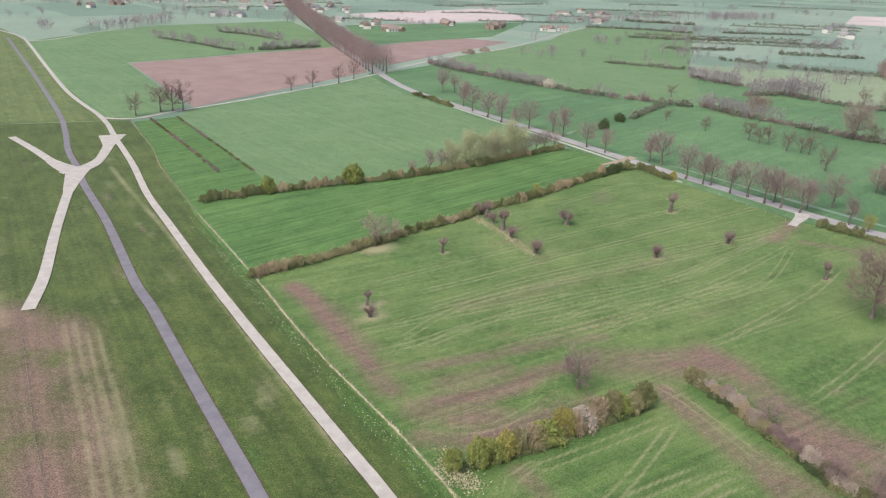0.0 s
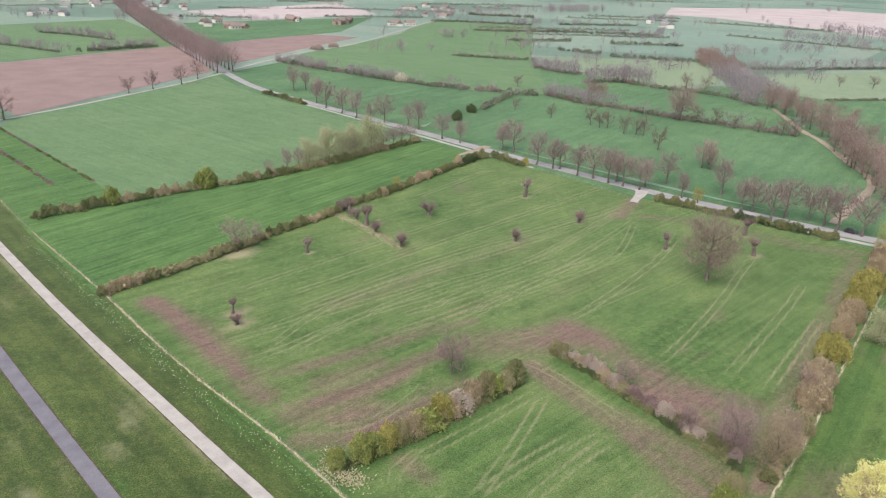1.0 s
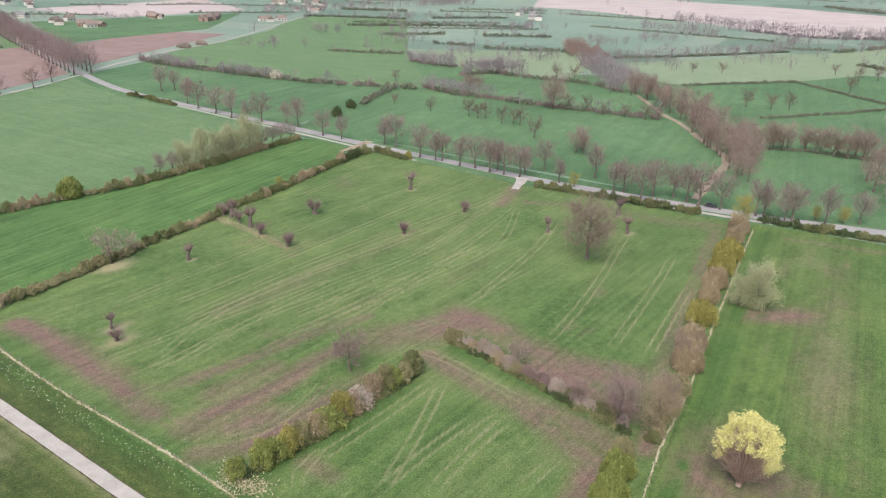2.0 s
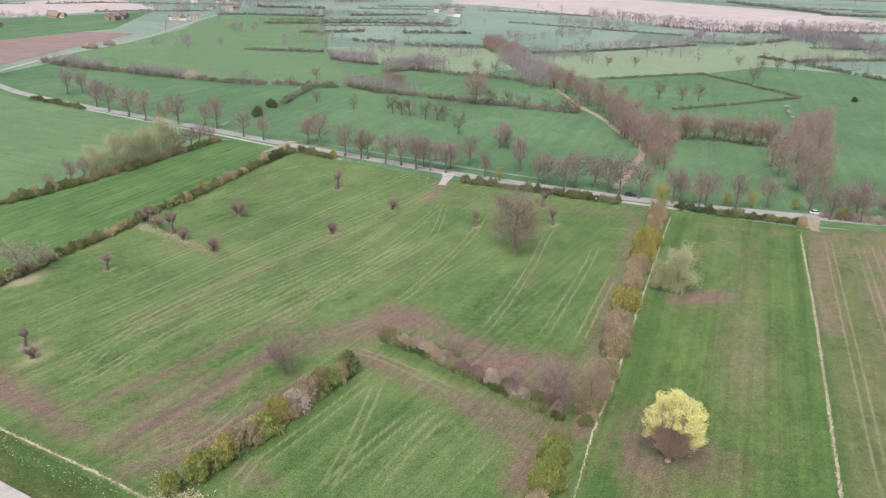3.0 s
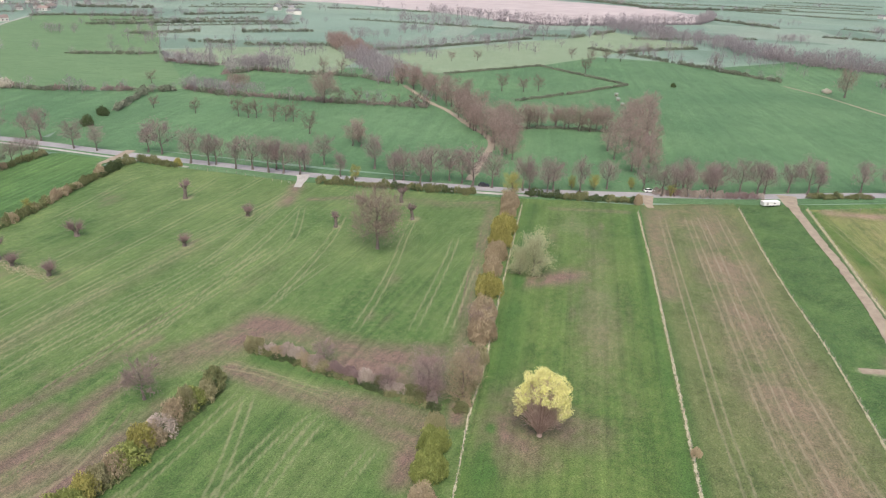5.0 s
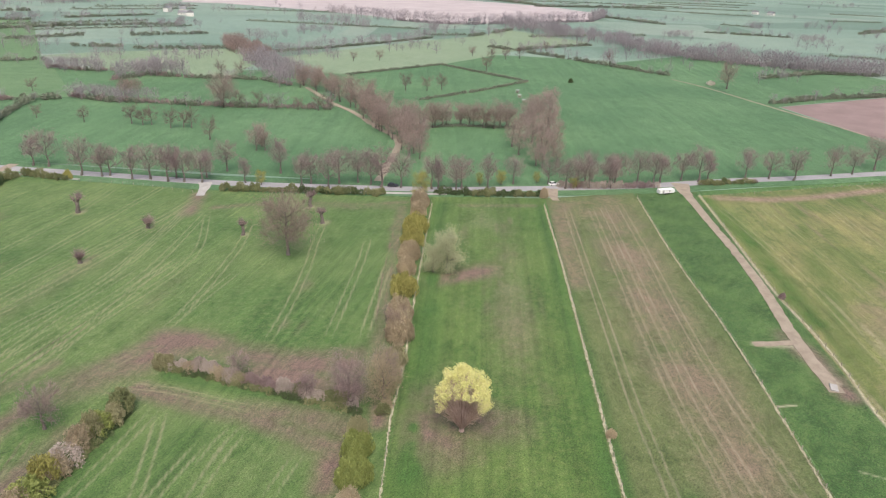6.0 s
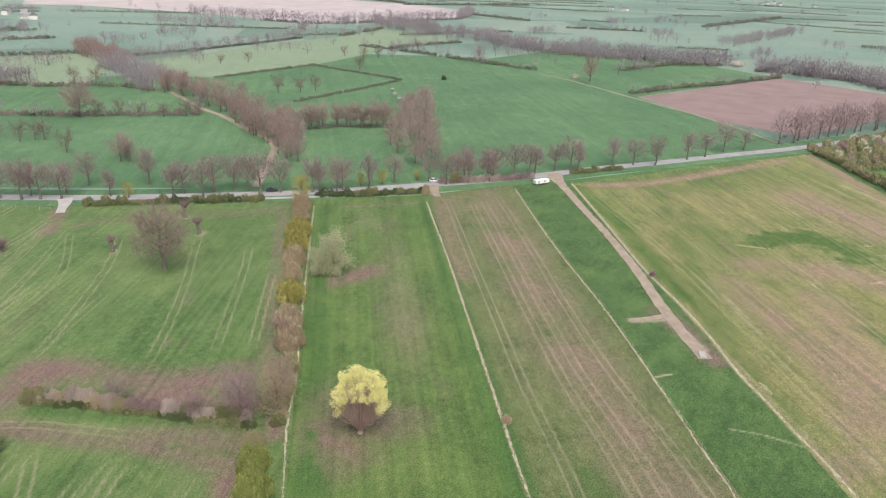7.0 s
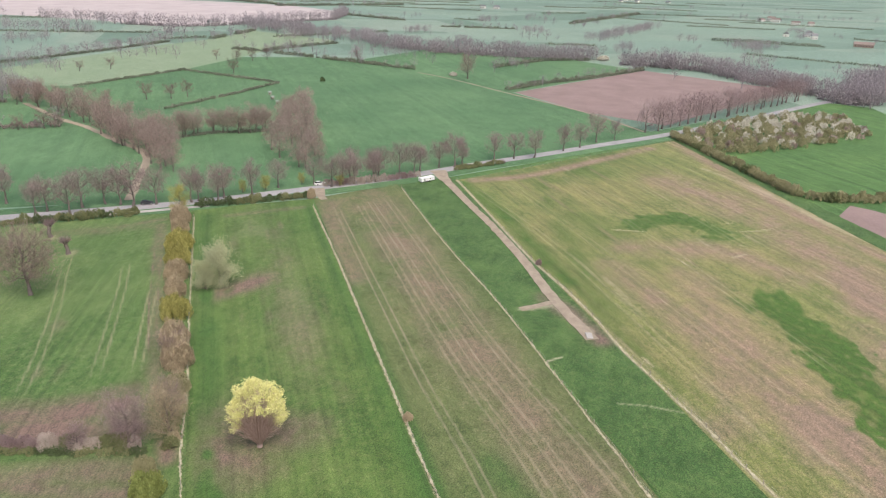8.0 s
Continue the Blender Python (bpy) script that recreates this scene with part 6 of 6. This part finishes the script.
for x, y, n in ((300, 520, 12), (420, 600, 14), (250, 560, 9), (520, 620, 16), (640, 560, 14), (700, 430, 14), (600, 300, 9), (760, 250, 14), (800, 80, 14), (430, 760, 14), (320, 900, 16), (560, 980, 18), (190, 760, 10), (860, 350, 16), (960, 220, 18), (900, -60, 14), (1100, 330, 18), (110, 640, 8), (480, 450, 6), (230, 660, 9), (690, 20, 8), (760, -60, 12)):
    places += [(x + rf.normal(0, 16), y + rf.normal(0, 7), rf.uniform(0.7, 1.35)) for _ in range(n)]
stuff_of("far_trees", LOWTREE.made, places, "single leafless trees dotted over far pastures", "trees", TWIG_FAR_HAZED, 6)
vs, fs, k = [], [], 0
bank = [shrub_mesh(700 + i, 26, 0.7, 0.35, 2, 5) for i in range(3)]
for _ in range(95):
    r, a = rf.uniform(800, 2400), radians(rf.uniform(-22, 122))
    x, y, turn, ln = r * math.cos(a), r * math.sin(a), a - radians(90 + rf.normal(0, 14)), rf.uniform(40, 230)
    if 620 < x < 1260 and 480 < y < 1320 or (x < 100 and y < 1000):
        continue
    for i in range(int(ln / 3.4)):
        v, f = bank[i % 3]
        vs.append(v * (2.2, 2.2, rf.uniform(1.6, 3.2)) + (x + i * 3.4 * math.cos(turn), y + i * 3.4 * math.sin(turn), 0))
        fs += [tuple(j + k for j in q) for q in f]
        k += len(v)
tagged(new("far_hedges", mesh_from("far_hedges", np.concatenate(vs), fs, FARHEDGE_HAZED)), "thin dark hedges dividing far pastures", "hedges", kind="stuff")

# blossoming young orchard behind the hedge
for key, material in (("white", BLOSSOM), ("olive", OLIVE), ("pale", TWIG_PALE)):
    SHRUBS["orchard_" + key] = [mesh_from("crown", *shrub_mesh(900 + i, 260, 0.22, 0.17, 5, 9), material) for i in range(2)]
corners = [Vector(p) for p in ((383, 3), (350, -15), (352, -31), (385, -59), (414, -84), (430, -99), (485, -91), (475, -55), (428, -21))]
def inside(x, y):
    hit = False
    for p, q in zip(corners, corners[1:] + corners[:1]):
        if (p.y > y) != (q.y > y) and x < (q.x - p.x) * (y - p.y) / (q.y - p.y) + p.x:
            hit = not hit
    return hit
ro = np.random.default_rng(17)
n = 0
for x in np.arange(345, 490, 5.2):
    for y in np.arange(-102, 6, 5.2):
        px, py = x + ro.normal(0, 1.1), y + ro.normal(0, 1.1)
        if not inside(px, py) or n >= 290:
            continue
        n += 1
        kind = "white" if ro.random() < 0.04 + 0.4 * min(max((px - 375) / 70, 0), 1) else ("pale" if ro.random() < 0.12 else "olive")
        ob = tagged(new("orchard_bush"), {"white": "young tree full of white blossom", "olive": "olive-brown young tree in an orchard", "pale": "buff budding young orchard tree"}[kind], "tree", "orchard rows")
        ob.location = (px, py, 0)
        part("trunk", POSTS[0], ob)
        part("crown", SHRUBS["orchard_" + kind][ro.integers(2)], ob, at=Matrix.LocRotScale((0, 0, 0.2), Euler((0, 0, ro.uniform(0, 6))), (ro.uniform(2.2, 3.1), ro.uniform(2.2, 3.1), ro.uniform(3.0, 4.6))))

# ---- buildings, vehicles and small things ----
rh = np.random.default_rng(5)
for cx, cy, count, spread, kinds in ((-83, 897, 3, 22, "wr"), (-45, 854, 3, 16, "br"), (-127, 970, 1, 3, "wg"), (24, 946, 3, 18, "br"), (90, 920, 4, 24, "br"), (145, 893, 3, 16, "wr"), (-295, 1024, 4, 26, "wg"), (-190, 1212, 6, 45, "wg"), (-139, 1137, 3, 25, "wr"),
                                     (-270, 1187, 4, 40, "wg"), (-234, 1275, 6, 70, "br"), (-527, 1204, 6, 60, "br"), (-400, 1300, 8, 90, "wr"), (266, 1179, 8, 60, "wr"), (222, 1040, 4, 26, "wr"), (505, 877, 2, 12, "wg"), (534, 940, 2, 14, "wg"), (785, 606, 2, 12, "wg"),
                                     (1160, -155, 4, 36, "wg"), (1500, -150, 5, 60, "wr"), (1047, -205, 2, 14, "br"), (1472, 446, 2, 24, "wg"), (2170, 215, 7, 120, "wg")):
    for i in range(count):
        w, d = rh.uniform(8, 16), rh.uniform(6.5, 9)
        wall, roof = (RENDERED if kinds[0] == "w" or rh.random() < 0.3 else BRICK), (ROOF if kinds[1] == "r" else ROOF_GREY)
        house(cx + rh.normal(0, spread * 0.6), cy + rh.normal(0, spread * 0.6), w, d, rh.uniform(2.8, 5.2), rh.uniform(0, 180), wall, roof, ("whitewashed" if wall is RENDERED else "red brick") + " farmhouse with " + ("red-brown tiled roof" if roof is ROOF else "grey slate roof"))
car(222.6, 129.6, -38, WHITE, "white passenger car on the country road")
car(176, 172.2, -47, DARKPAINT, "black passenger car on the country road")

trailer = tagged(new("site_trailer"), "white box trailer parked beside the road", "trailer")
trailer.matrix_basis = pose(244.8, 93.4, 0.12, 0, 0, -30.5)
part("body", box_mesh("body", 6.6, 2.2, 1.3, WHITE, 0.06, (0, 0, 0.5)), trailer)
part("roof", box_mesh("roof", 6.7, 2.3, 0.12, WHITE, 0.03, (0, 0, 1.8)), trailer)
part("drawbar", box_mesh("drawbar", 1.5, 0.14, 0.12, STEEL, 0, (4.3, 0, 0.5)), trailer)
part("door", box_mesh("door", 0.8, 0.06, 1.1, STEEL, 0, (-1.8, -1.11, 0.6)), trailer)
part("window", box_mesh("window", 0.7, 0.06, 0.35, DARKGLASS, 0, (1.0, -1.11, 1.2)), trailer)
for wx in (-0.6, 0.6):
    for side in (-1, 1):
        v, f = [], []
        tube(v, f, np.array([wx, side * 0.85, 0.36]), np.array([wx, side * 1.1, 0.36]), 0.36, 0.36, 14)
        f += [tuple(range(14)), tuple(range(14, 28))]
        part("wheel", mesh_from("wheel", np.array(v), f, RUBBER), trailer)
slab = tagged(new("concrete_slab", box_mesh("concrete_slab", 2.6, 1.5, 0.3, CONCRETE, 0.05)), "pale concrete slab at the end of the track", "slab")
slab.matrix_basis = pose(143.4, 11.8, 0.12, 0, 0, 20)
for x, y, turn in ((380, 255.4, 20), (367, 245, 50), (355, 233.7, 35)):
    feeder = tagged(new("hay_feeder"), "roofed hay feeder standing in a pasture", "feeder", "hay feeders")
    feeder.matrix_basis = pose(x, y, 0, 0, 0, turn)
    part("roof", box_mesh("roof", 3.0, 2.2, 0.15, STEEL, 0.04, (0, 0, 2.1)), feeder)
    part("rack", box_mesh("rack", 2.2, 1.3, 1.0, WOOD, 0.05, (0, 0, 0.5)), feeder)
    for px in (-1.3, 1.3):
        for py in (-0.95, 0.95):
            part("leg", box_mesh("leg", 0.1, 0.1, 2.2, STEEL, 0, (px, py, -0.05)), feeder)
